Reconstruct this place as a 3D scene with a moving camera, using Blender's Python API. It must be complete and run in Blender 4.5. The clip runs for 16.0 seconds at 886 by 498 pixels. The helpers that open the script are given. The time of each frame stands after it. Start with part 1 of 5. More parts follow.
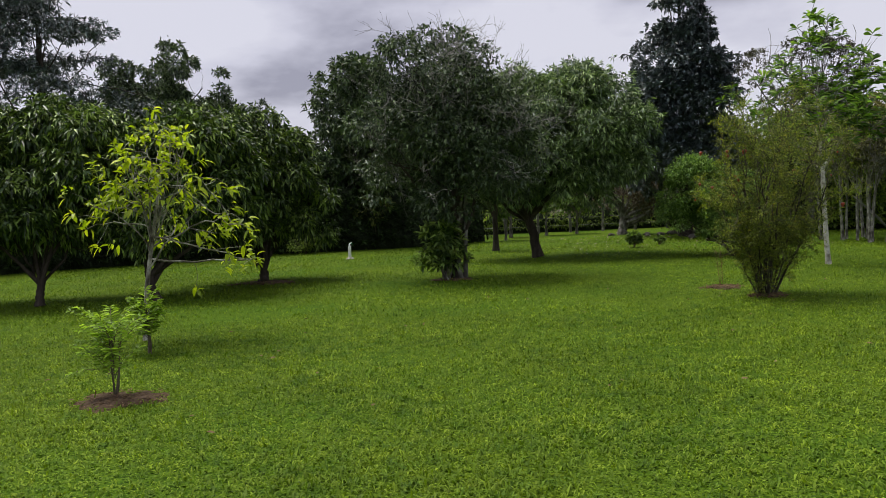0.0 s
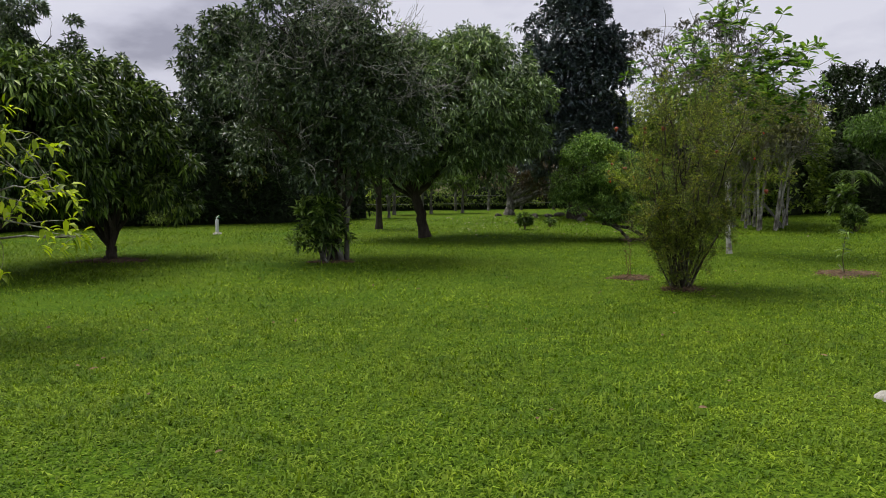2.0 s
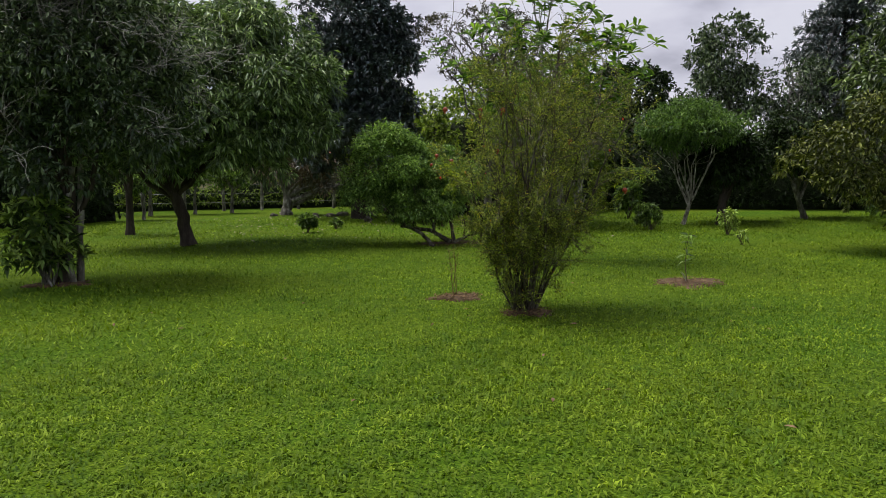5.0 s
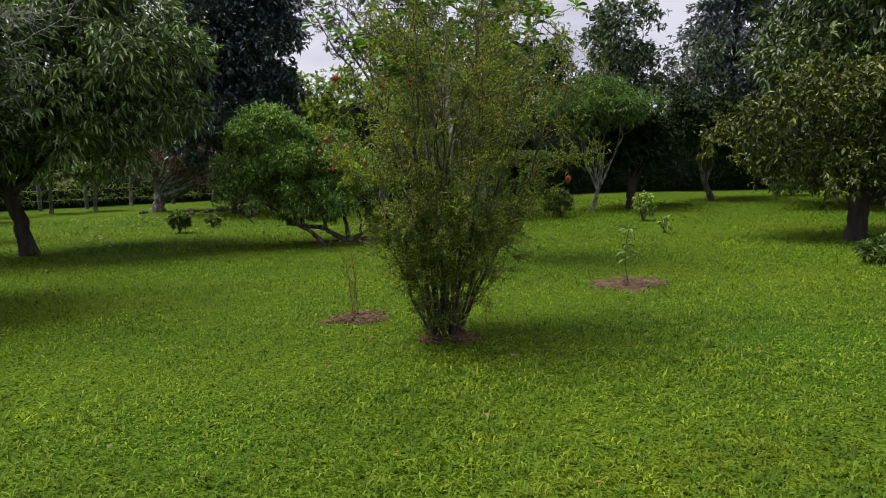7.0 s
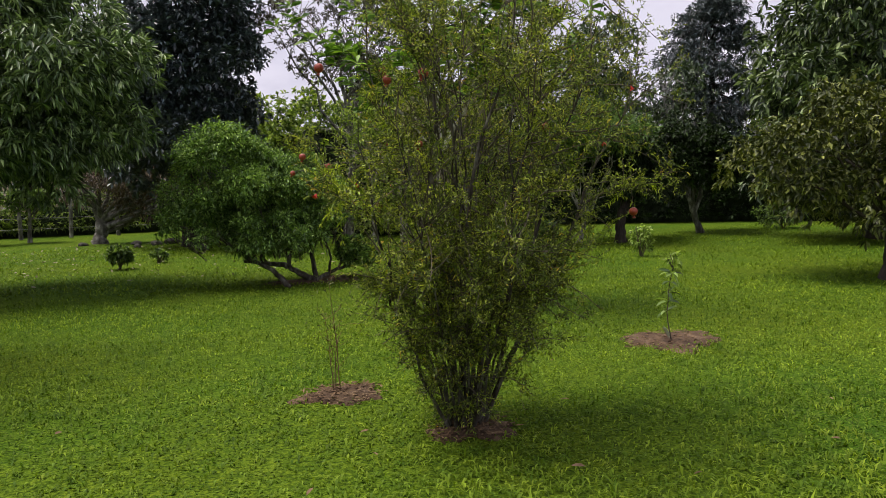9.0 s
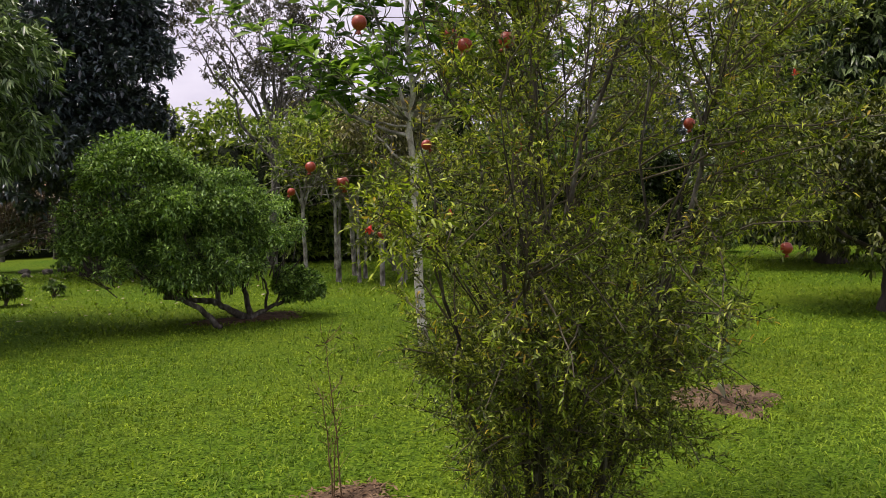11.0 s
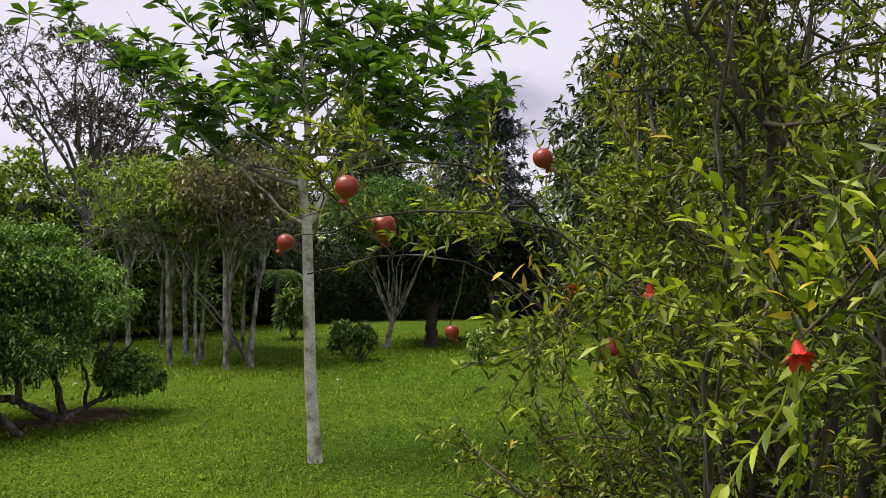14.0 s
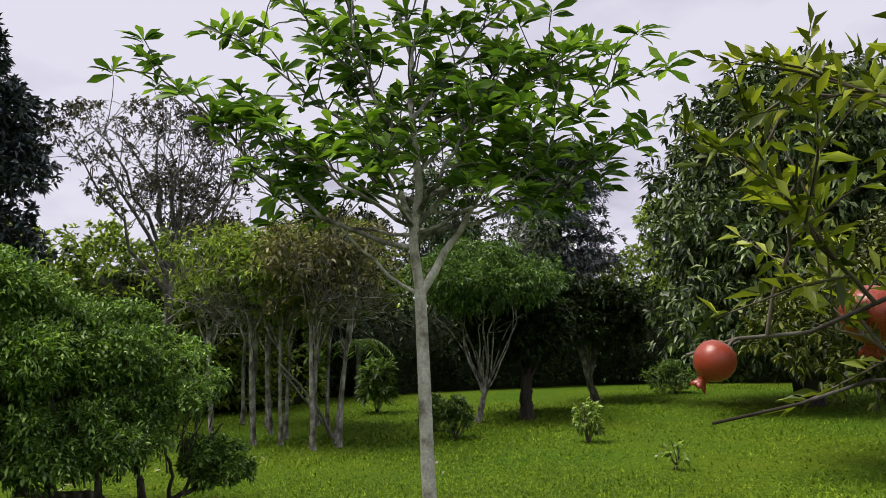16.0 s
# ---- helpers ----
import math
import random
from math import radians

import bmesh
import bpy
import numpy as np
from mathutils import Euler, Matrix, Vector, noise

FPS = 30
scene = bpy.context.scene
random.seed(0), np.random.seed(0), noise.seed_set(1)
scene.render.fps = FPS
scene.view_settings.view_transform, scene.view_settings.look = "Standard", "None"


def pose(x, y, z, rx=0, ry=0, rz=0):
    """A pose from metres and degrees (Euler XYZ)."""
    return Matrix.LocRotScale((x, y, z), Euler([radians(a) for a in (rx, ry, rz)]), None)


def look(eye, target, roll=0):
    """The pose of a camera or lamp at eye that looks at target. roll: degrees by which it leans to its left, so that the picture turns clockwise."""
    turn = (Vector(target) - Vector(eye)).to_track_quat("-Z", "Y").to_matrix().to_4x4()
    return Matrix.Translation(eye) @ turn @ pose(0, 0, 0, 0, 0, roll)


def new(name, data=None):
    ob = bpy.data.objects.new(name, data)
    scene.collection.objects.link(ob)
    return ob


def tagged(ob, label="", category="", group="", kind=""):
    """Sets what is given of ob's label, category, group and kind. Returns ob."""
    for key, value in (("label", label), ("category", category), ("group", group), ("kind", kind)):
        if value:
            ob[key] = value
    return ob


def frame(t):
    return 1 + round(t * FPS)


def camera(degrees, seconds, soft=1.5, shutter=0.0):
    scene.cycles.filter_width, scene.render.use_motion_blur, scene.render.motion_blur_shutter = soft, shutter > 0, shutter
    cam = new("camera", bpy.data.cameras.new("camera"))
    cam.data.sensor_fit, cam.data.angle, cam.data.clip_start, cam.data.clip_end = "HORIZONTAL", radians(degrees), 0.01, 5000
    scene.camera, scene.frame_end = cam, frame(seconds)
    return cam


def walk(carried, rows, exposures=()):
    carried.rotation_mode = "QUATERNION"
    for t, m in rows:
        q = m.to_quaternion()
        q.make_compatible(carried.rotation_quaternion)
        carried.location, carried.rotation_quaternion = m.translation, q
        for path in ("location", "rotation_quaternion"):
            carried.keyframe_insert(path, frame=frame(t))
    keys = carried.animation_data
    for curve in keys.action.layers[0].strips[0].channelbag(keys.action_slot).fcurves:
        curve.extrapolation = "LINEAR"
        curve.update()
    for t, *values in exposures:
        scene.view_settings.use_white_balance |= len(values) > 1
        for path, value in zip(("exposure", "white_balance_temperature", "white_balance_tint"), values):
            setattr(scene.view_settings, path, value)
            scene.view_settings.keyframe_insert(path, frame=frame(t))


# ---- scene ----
SKY_STRENGTH = 1.0
SUN_STRENGTH = 3.9
CLOUD_SHIFT = (3.1, 1.7, 0.4)
EXPOSURES = ((0, 0.03, 6500, 10), (5, 0.05, 6500, 10), (7.5, 0.14, 6500, 12), (9, 0.18, 6550, 17), (11.5, 0.32, 6700, 22), (12.5, 0.1, 6650, 17), (13.5, 0.18, 6600, 15),
             (14.5, 0.32, 6650, 17), (15.0, 0.28, 6650, 16), (15.5, 0.16, 6600, 15), (16, 0.16, 6550, 14))
cam = camera(57.12, 16.0, soft=0.8)
walk(cam, [
    (0, look((-0.000, -0.000, 1.702), (-0.000, 3.993, 1.470), -2.64)),
    (0.5, look((0.022, 0.450, 1.717), (0.311, 4.433, 1.486), -1.99)),
    (1, look((0.002, 0.925, 1.690), (0.485, 4.888, 1.445), -1.64)),
    (1.5, look((-0.002, 1.372, 1.675), (0.619, 5.312, 1.366), -1.72)),
    (2, look((-0.001, 1.827, 1.670), (0.587, 5.766, 1.303), -0.60)),
    (2.5, look((-0.055, 2.311, 1.670), (0.381, 6.267, 1.263), -0.41)),
    (3, look((-0.092, 2.775, 1.670), (0.238, 6.740, 1.256), -0.92)),
    (3.5, look((-0.056, 3.222, 1.678), (0.403, 7.177, 1.292), -1.16)),
    (4, look((0.021, 3.716, 1.677), (0.872, 7.605, 1.291), -1.71)),
    (4.5, look((0.185, 4.201, 1.664), (1.487, 7.964, 1.280), -1.06)),
    (5, look((0.365, 4.735, 1.645), (2.025, 8.353, 1.250), -0.34)),
    (5.2, look((0.442, 4.938, 1.645), (2.194, 8.511, 1.235), -0.62)),
    (7.3, look((1.347, 6.919, 1.650), (3.521, 10.247, 1.202), -1.15)),
    (7.5, look((1.431, 7.099, 1.638), (3.649, 10.401, 1.213), -0.81)),
    (8, look((1.603, 7.569, 1.652), (3.890, 10.829, 1.276), -0.39)),
    (8.5, look((1.781, 8.052, 1.630), (4.073, 11.312, 1.292), -0.86)),
    (9, look((1.929, 8.532, 1.611), (4.231, 11.786, 1.281), -1.19)),
    (9.2, look((1.970, 8.731, 1.619), (4.271, 11.986, 1.282), -1.54)),
    (11.3, look((2.420, 10.607, 1.640), (5.168, 13.505, 1.417), -1.09)),
    (11.5, look((2.481, 10.718, 1.661), (5.276, 13.572, 1.450), -1.25)),
    (12, look((2.594, 11.061, 1.679), (5.560, 13.744, 1.682), -1.49)),
    (12.5, look((2.681, 11.389, 1.729), (5.796, 13.892, 1.903), -1.47)),
    (13, look((2.846, 11.692, 1.703), (6.055, 14.070, 1.922), -0.91)),
    (13.5, look((2.982, 11.989, 1.638), (6.242, 14.300, 1.817), -0.36)),
    (14, look((3.084, 12.332, 1.629), (6.364, 14.619, 1.730), -0.21)),
    (14.5, look((3.279, 12.603, 1.623), (6.579, 14.861, 1.708), -0.34)),
    (15, look((3.458, 12.849, 1.636), (6.757, 15.108, 1.775), 0.26)),
    (15.5, look((3.560, 13.153, 1.678), (6.810, 15.468, 1.954), -0.51)),
    (15.6, look((3.572, 13.195, 1.692), (6.796, 15.540, 2.014), -1.01)),
    (16, look((3.586, 13.282, 1.714), (6.653, 15.815, 2.131), -1.46)),
], EXPOSURES)
TAU = math.tau
UP = np.array([0.0, 0.0, 1.0])


# ---- world and sun: a bright overcast sky ----
world = bpy.data.worlds.new("overcast_sky")
scene.world = world
world.use_nodes = True
wn, wl = world.node_tree.nodes, world.node_tree.links
wn.clear()
w_out = wn.new("ShaderNodeOutputWorld")
w_bg = wn.new("ShaderNodeBackground")
w_bg.inputs["Strength"].default_value = SKY_STRENGTH
sky = wn.new("ShaderNodeTexSky")
sky.sky_type = "NISHITA"
sky.sun_disc = False
sky.sun_elevation = radians(66)
sky.sun_rotation = radians(318)
sky_dim = wn.new("ShaderNodeVectorMath")
sky_dim.operation = "SCALE"
sky_dim.inputs["Scale"].default_value = 0.1
wl.new(sky.outputs[0], sky_dim.inputs[0])
w_co = wn.new("ShaderNodeTexCoord")
w_sep = wn.new("ShaderNodeSeparateXYZ")
wl.new(w_co.outputs["Generated"], w_sep.inputs[0])
w_lift = wn.new("ShaderNodeMath")
w_lift.operation = "MAXIMUM"
w_lift.inputs[1].default_value = 0.0
wl.new(w_sep.outputs["Z"], w_lift.inputs[0])
w_add = wn.new("ShaderNodeMath")
w_add.operation = "ADD"
w_add.inputs[1].default_value = 0.28
wl.new(w_lift.outputs[0], w_add.inputs[0])
w_cmb = wn.new("ShaderNodeCombineXYZ")
for axis in ("X", "Y"):
    dv = wn.new("ShaderNodeMath")
    dv.operation = "DIVIDE"
    wl.new(w_sep.outputs[axis], dv.inputs[0])
    wl.new(w_add.outputs[0], dv.inputs[1])
    wl.new(dv.outputs[0], w_cmb.inputs[axis])
cloud = wn.new("ShaderNodeTexNoise")
cloud.inputs["Scale"].default_value = 1.9
cloud.inputs["Detail"].default_value = 6.0
cloud.inputs["Roughness"].default_value = 0.5
cloud.inputs["Distortion"].default_value = 0.0
w_off = wn.new("ShaderNodeVectorMath")
w_off.operation = "ADD"
w_off.inputs[1].default_value = CLOUD_SHIFT
wl.new(w_cmb.outputs[0], w_off.inputs[0])
wl.new(w_off.outputs[0], cloud.inputs["Vector"])
w_ramp = wn.new("ShaderNodeValToRGB")
w_ramp.color_ramp.elements[0].position = 0.48
w_ramp.color_ramp.elements[0].color = (0.72, 0.71, 0.80, 1)
w_ramp.color_ramp.elements[1].position = 0.72
w_ramp.color_ramp.elements[1].color = (0.34, 0.33, 0.41, 1)
mid = w_ramp.color_ramp.elements.new(0.57)
mid.color = (0.62, 0.61, 0.71, 1)
wl.new(cloud.outputs["Fac"], w_ramp.inputs[0])
w_mix = wn.new("ShaderNodeMixRGB")
w_mix.inputs["Fac"].default_value = 0.9
wl.new(sky_dim.outputs[0], w_mix.inputs[1])
wl.new(w_ramp.outputs[0], w_mix.inputs[2])
wl.new(w_mix.outputs[0], w_bg.inputs["Color"])
wl.new(w_bg.outputs[0], w_out.inputs["Surface"])

sun_data = bpy.data.lights.new("sun", "SUN")
sun_data.energy = SUN_STRENGTH
sun_data.angle = radians(32)
sun_data.color = (1.0, 0.95, 0.86)
sun = new("sun", sun_data)
sun.matrix_world = look((-9, 10, 30), (0, 0, 0))


# ---- materials ----
def nodes_of(name):
    m = bpy.data.materials.new(name)
    m.use_nodes = True
    nt = m.node_tree
    return m, nt.nodes, nt.links, nt.nodes["Principled BSDF"]


def ramp_of(n, stops):
    r = n.new("ShaderNodeValToRGB")
    e = r.color_ramp.elements
    e[0].position, e[0].color = stops[0][0], (*stops[0][1], 1)
    e[1].position, e[1].color = stops[-1][0], (*stops[-1][1], 1)
    for p, c in stops[1:-1]:
        k = e.new(p)
        k.color = (*c, 1)
    return r


def noise_of(n, l, scale, detail=4.0, stretch=None):
    co = n.new("ShaderNodeTexCoord")
    tx = n.new("ShaderNodeTexNoise")
    tx.inputs["Scale"].default_value = scale
    tx.inputs["Detail"].default_value = detail
    if stretch:
        mp = n.new("ShaderNodeMapping")
        mp.inputs["Scale"].default_value = stretch
        l.new(co.outputs["Object"], mp.inputs[0])
        l.new(mp.outputs[0], tx.inputs["Vector"])
    else:
        l.new(co.outputs["Object"], tx.inputs["Vector"])
    return tx


def blend(n, l, a, b, fac, kind="MIX"):
    m = n.new("ShaderNodeMixRGB")
    m.blend_type = kind
    for k, v in ((0, fac), (1, a), (2, b)):
        if isinstance(v, (int, float)):
            m.inputs[k].default_value = v
        elif isinstance(v, tuple):
            m.inputs[k].default_value = (*v, 1)
        else:
            l.new(v, m.inputs[k])
    return m.outputs[0]


def foliage(name, dark, midc, light, trans=0.3, rough=0.45, patch=0.7, spec=0.3, tuft=0.0):
    """Leaves: every leaf its own shade, with broad patches of paler growth, some light through the blade."""
    m, n, l, bs = nodes_of(name)
    geo = n.new("ShaderNodeNewGeometry")
    rm = ramp_of(n, [(0.0, tuple(c * 0.6 for c in dark)), (0.5, midc), (0.82, light), (1.0, tuple(c * 1.6 for c in light))])
    l.new(geo.outputs["Random Per Island"], rm.inputs[0])
    tx = noise_of(n, l, patch, 3)
    pr = ramp_of(n, [(0.3, (0.72, 0.75, 0.7)), (0.7, (1.25, 1.2, 1.05))])
    l.new(tx.outputs["Fac"], pr.inputs[0])
    col = blend(n, l, rm.outputs[0], pr.outputs[0], 1.0, "MULTIPLY")
    if tuft:
        t2 = noise_of(n, l, tuft, 4)
        p2 = ramp_of(n, [(0.35, (0.62, 0.74, 0.8)), (0.65, (1.28, 1.2, 1.05))])
        l.new(t2.outputs["Fac"], p2.inputs[0])
        col = blend(n, l, col, p2.outputs[0], 1.0, "MULTIPLY")
    l.new(col, bs.inputs["Base Color"])
    bs.inputs["Roughness"].default_value = rough
    bs.inputs["Specular IOR Level"].default_value = spec
    tr = n.new("ShaderNodeBsdfTranslucent")
    warm = blend(n, l, col, (1.2, 1.25, 0.5), 1.0, "MULTIPLY")
    l.new(warm, tr.inputs["Color"])
    mx = n.new("ShaderNodeMixShader")
    mx.inputs[0].default_value = trans
    l.new(bs.outputs[0], mx.inputs[1])
    l.new(tr.outputs[0], mx.inputs[2])
    l.new(mx.outputs[0], n["Material Output"].inputs["Surface"])
    return m


def rough_surface(name, stops, scale, stretch=None, rough=0.9, bump=0.4, dist=0.02, fine=None):
    """Bark, soil, stone: blotches at one scale, grain at a finer one, relief from both."""
    m, n, l, bs = nodes_of(name)
    t1 = noise_of(n, l, scale, 6, stretch)
    t2 = noise_of(n, l, fine or scale * 7, 5, stretch)
    rm = ramp_of(n, stops)
    l.new(t1.outputs["Fac"], rm.inputs[0])
    gr = ramp_of(n, [(0.3, (0.7, 0.7, 0.7)), (0.7, (1.2, 1.2, 1.2))])
    l.new(t2.outputs["Fac"], gr.inputs[0])
    l.new(blend(n, l, rm.outputs[0], gr.outputs[0], 1.0, "MULTIPLY"), bs.inputs["Base Color"])
    bs.inputs["Roughness"].default_value = rough
    bs.inputs["Specular IOR Level"].default_value = 0.25
    hs = blend(n, l, t1.outputs["Fac"], t2.outputs["Fac"], 0.5)
    bp = n.new("ShaderNodeBump")
    bp.inputs["Strength"].default_value = bump
    bp.inputs["Distance"].default_value = dist
    l.new(hs, bp.inputs["Height"])
    l.new(bp.outputs[0], bs.inputs["Normal"])
    return m


M_BARK_DARK = rough_surface("bark_dark", [(0.3, (0.024, 0.019, 0.015)), (0.7, (0.075, 0.062, 0.05))], 6, (1, 1, 0.25))
M_BARK_GREY = rough_surface("bark_grey", [(0.3, (0.06, 0.055, 0.045)), (0.52, (0.14, 0.135, 0.115)), (0.7, (0.34, 0.33, 0.30))], 8, (1, 1, 0.5))
M_BARK_PALE = rough_surface("bark_pale", [(0.34, (0.22, 0.20, 0.16)), (0.48, (0.48, 0.46, 0.40)), (0.68, (0.68, 0.67, 0.61))], 8, (1, 1, 0.9), bump=0.3)
M_BARK_GROVE = rough_surface("bark_grove", [(0.34, (0.07, 0.062, 0.05)), (0.5, (0.22, 0.21, 0.18)), (0.66, (0.46, 0.45, 0.41))], 9, (1, 1, 0.6), bump=0.35)
M_BARK_TWIG = rough_surface("bark_twig", [(0.3, (0.06, 0.05, 0.032)), (0.7, (0.16, 0.14, 0.10))], 9, (1, 1, 0.3))
M_BARK_STEM = rough_surface("bark_stem", [(0.36, (0.03, 0.025, 0.018)), (0.54, (0.07, 0.062, 0.048)), (0.74, (0.26, 0.25, 0.215))], 16, (1, 1, 0.35))
M_BARK_DEAD = rough_surface("bark_dead", [(0.3, (0.16, 0.155, 0.14)), (0.7, (0.35, 0.345, 0.32))], 9, (1, 1, 0.3))
M_SOIL = rough_surface("bare_soil", [(0.3, (0.05, 0.03, 0.018)), (0.55, (0.11, 0.07, 0.04)), (0.75, (0.18, 0.125, 0.08))], 7, None, 0.95, 0.9, 0.03)
M_STONE = rough_surface("dark_stone", [(0.3, (0.05, 0.045, 0.04)), (0.7, (0.15, 0.14, 0.12))], 8)
M_MORTAR = rough_surface("mortar", [(0.3, (0.25, 0.24, 0.21)), (0.7, (0.55, 0.54, 0.5))], 14, None, 0.9, 0.6, 0.01)
M_PETAL = rough_surface("fallen_leaf", [(0.3, (0.20, 0.18, 0.10)), (0.7, (0.38, 0.36, 0.26))], 3)
M_LITTER = rough_surface("dry_litter", [(0.3, (0.10, 0.055, 0.03)), (0.7, (0.26, 0.18, 0.10))], 3)

M_MANGO = foliage("mango_leaves", (0.04, 0.085, 0.032), (0.115, 0.20, 0.075), (0.27, 0.38, 0.155), 0.08, 0.36, spec=0.6)
M_DOME = foliage("dome_tree_leaves", (0.015, 0.032, 0.012), (0.042, 0.08, 0.028), (0.21, 0.29, 0.115), 0.08, 0.4, spec=0.45)
M_ORCHARD = foliage("orchard_leaves", (0.016, 0.037, 0.010), (0.052, 0.105, 0.024), (0.18, 0.27, 0.055), 0.08, 0.42, spec=0.4)
M_GREYGREEN = foliage("grey_green_leaves", (0.022, 0.045, 0.023), (0.05, 0.09, 0.044), (0.125, 0.18, 0.085), 0.08, 0.4, spec=0.45)
# bluish lift in these colours paints the sky's glint on dark leaves
M_DARK = foliage("dark_leaves_sky_glint", (0.016, 0.028, 0.03), (0.036, 0.058, 0.068), (0.085, 0.12, 0.14), 0.05, 0.3, spec=0.9)
# leaf colours taken down to near-black: deep shade is put into them
M_HEDGE_SHADED = foliage("shade_dark_leaves", (0.006, 0.012, 0.004), (0.014, 0.029, 0.009), (0.036, 0.066, 0.02), 0.1, 0.5, spec=0.15)
M_THICKET = foliage("thicket_leaves", (0.055, 0.10, 0.025), (0.16, 0.25, 0.058), (0.30, 0.40, 0.09), 0.35)
M_DULL = foliage("dull_leaves", (0.065, 0.068, 0.036), (0.15, 0.15, 0.078), (0.24, 0.235, 0.125), 0.25)
M_RUSTY = foliage("rusty_dull_leaves", (0.03, 0.03, 0.022), (0.06, 0.06, 0.042), (0.10, 0.10, 0.07), 0.12)
M_FEATHER = foliage("feathery_leaves", (0.035, 0.08, 0.025), (0.075, 0.15, 0.045), (0.14, 0.24, 0.07), 0.3)
M_ROUND = foliage("round_bush_leaves", (0.042, 0.10, 0.026), (0.13, 0.25, 0.062), (0.27, 0.42, 0.105), 0.2)
M_BROADYEL = foliage("olive_leaves", (0.026, 0.04, 0.01), (0.07, 0.092, 0.019), (0.17, 0.195, 0.042), 0.06)
M_LIME = foliage("lime_leaves", (0.20, 0.30, 0.012), (0.34, 0.46, 0.02), (0.46, 0.54, 0.04), 0.45)
M_POM = foliage("pomegranate_leaves", (0.038, 0.063, 0.012), (0.13, 0.178, 0.029), (0.30, 0.355, 0.055), 0.26, 0.42, 2.2, tuft=6.0)
M_POMYOUNG = foliage("young_pomegranate_leaves", (0.13, 0.205, 0.017), (0.22, 0.315, 0.027), (0.36, 0.435, 0.047), 0.4, 0.4)
M_YELLOWED = foliage("yellowed_leaves", (0.45, 0.30, 0.03), (0.55, 0.40, 0.04), (0.62, 0.50, 0.07), 0.3)
M_BIGLEAF = foliage("broad_leaves", (0.04, 0.10, 0.02), (0.095, 0.20, 0.036), (0.21, 0.35, 0.065), 0.42, 0.38, spec=0.3)
M_SHRUB = foliage("shrub_leaves", (0.03, 0.06, 0.02), (0.085, 0.155, 0.045), (0.19, 0.29, 0.08), 0.28)
M_PALESHRUB = foliage("pale_shrub_leaves", (0.12, 0.20, 0.05), (0.25, 0.36, 0.10), (0.38, 0.50, 0.17), 0.35)
M_BROWNLEAF = foliage("dry_brown_leaves", (0.06, 0.042, 0.032), (0.11, 0.08, 0.06), (0.17, 0.135, 0.105), 0.15, 0.7)
M_FERN = foliage("ferny_leaves", (0.14, 0.25, 0.03), (0.22, 0.36, 0.05), (0.3, 0.45, 0.07), 0.5)
M_GRASS = foliage("grass_blades", (0.12, 0.20, 0.016), (0.128, 0.216, 0.016), (0.15, 0.225, 0.022), 0.28, 0.6, 0.45, 0.1, 4.5)
# near-black colour for the shade deep inside hedges, not a real surface
M_SHADE_CORE = rough_surface("hedge_shade_core", [(0.3, (0.010, 0.016, 0.007)), (0.7, (0.03, 0.045, 0.018))], 3, None, 0.95, 1.0, 0.2)


def ground_material():
    m, n, l, bs = nodes_of("lawn_ground")
    fine = noise_of(n, l, 42, 8)
    tuft = noise_of(n, l, 9, 6)
    broad = noise_of(n, l, 0.33, 4)
    r1 = ramp_of(n, [(0.3, (0.022, 0.047, 0.004)), (0.5, (0.07, 0.125, 0.008)), (0.72, (0.14, 0.215, 0.016))])
    l.new(fine.outputs["Fac"], r1.inputs[0])
    r2 = ramp_of(n, [(0.3, (0.75, 0.82, 0.8)), (0.7, (1.2, 1.12, 1.0))])
    l.new(tuft.outputs["Fac"], r2.inputs[0])
    r3 = ramp_of(n, [(0.32, (0.72, 0.9, 0.9)), (0.68, (1.22, 1.08, 1.0))])
    l.new(broad.outputs["Fac"], r3.inputs[0])
    c = blend(n, l, r1.outputs[0], r2.outputs[0], 1.0, "MULTIPLY")
    c = blend(n, l, c, r3.outputs[0], 1.0, "MULTIPLY")
    l.new(c, bs.inputs["Base Color"])
    bs.inputs["Roughness"].default_value = 0.95
    bs.inputs["Specular IOR Level"].default_value = 0.06
    bp = n.new("ShaderNodeBump")
    bp.inputs["Strength"].default_value = 0.9
    bp.inputs["Distance"].default_value = 0.05
    l.new(blend(n, l, fine.outputs["Fac"], tuft.outputs["Fac"], 0.4), bp.inputs["Height"])
    l.new(bp.outputs[0], bs.inputs["Normal"])
    return m


def paint(name, colour, rough=0.5, metal=0.0, vary=0.12, scale=12):
    m, n, l, bs = nodes_of(name)
    tx = noise_of(n, l, scale, 6)
    a = tuple(max(0.0, c * (1 - vary)) for c in colour)
    b = tuple(min(1.0, c * (1 + vary)) for c in colour)
    rm = ramp_of(n, [(0.3, a), (0.7, b)])
    l.new(tx.outputs["Fac"], rm.inputs[0])
    l.new(rm.outputs[0], bs.inputs["Base Color"])
    bs.inputs["Roughness"].default_value = rough
    bs.inputs["Metallic"].default_value = metal
    return m


M_GROUND = ground_material()
M_PVC = paint("white_plastic_pipe", (0.78, 0.79, 0.82), 0.4, 0, 0.05, 6)
M_GREENTAP = paint("green_plastic", (0.02, 0.20, 0.09), 0.4)
M_FLOWER = paint("scarlet_petals", (0.75, 0.05, 0.03), 0.5, 0, 0.2)
M_TAG = paint("whitish_leaf", (0.55, 0.62, 0.5), 0.6)
M_ROOF = paint("red_roof_tiles", (0.34, 0.13, 0.10), 0.8, 0, 0.25, 4)
M_WALL = paint("pink_plaster", (0.62, 0.47, 0.42), 0.85, 0, 0.12, 2)
M_GLASS = paint("dark_pane", (0.03, 0.035, 0.04), 0.15)
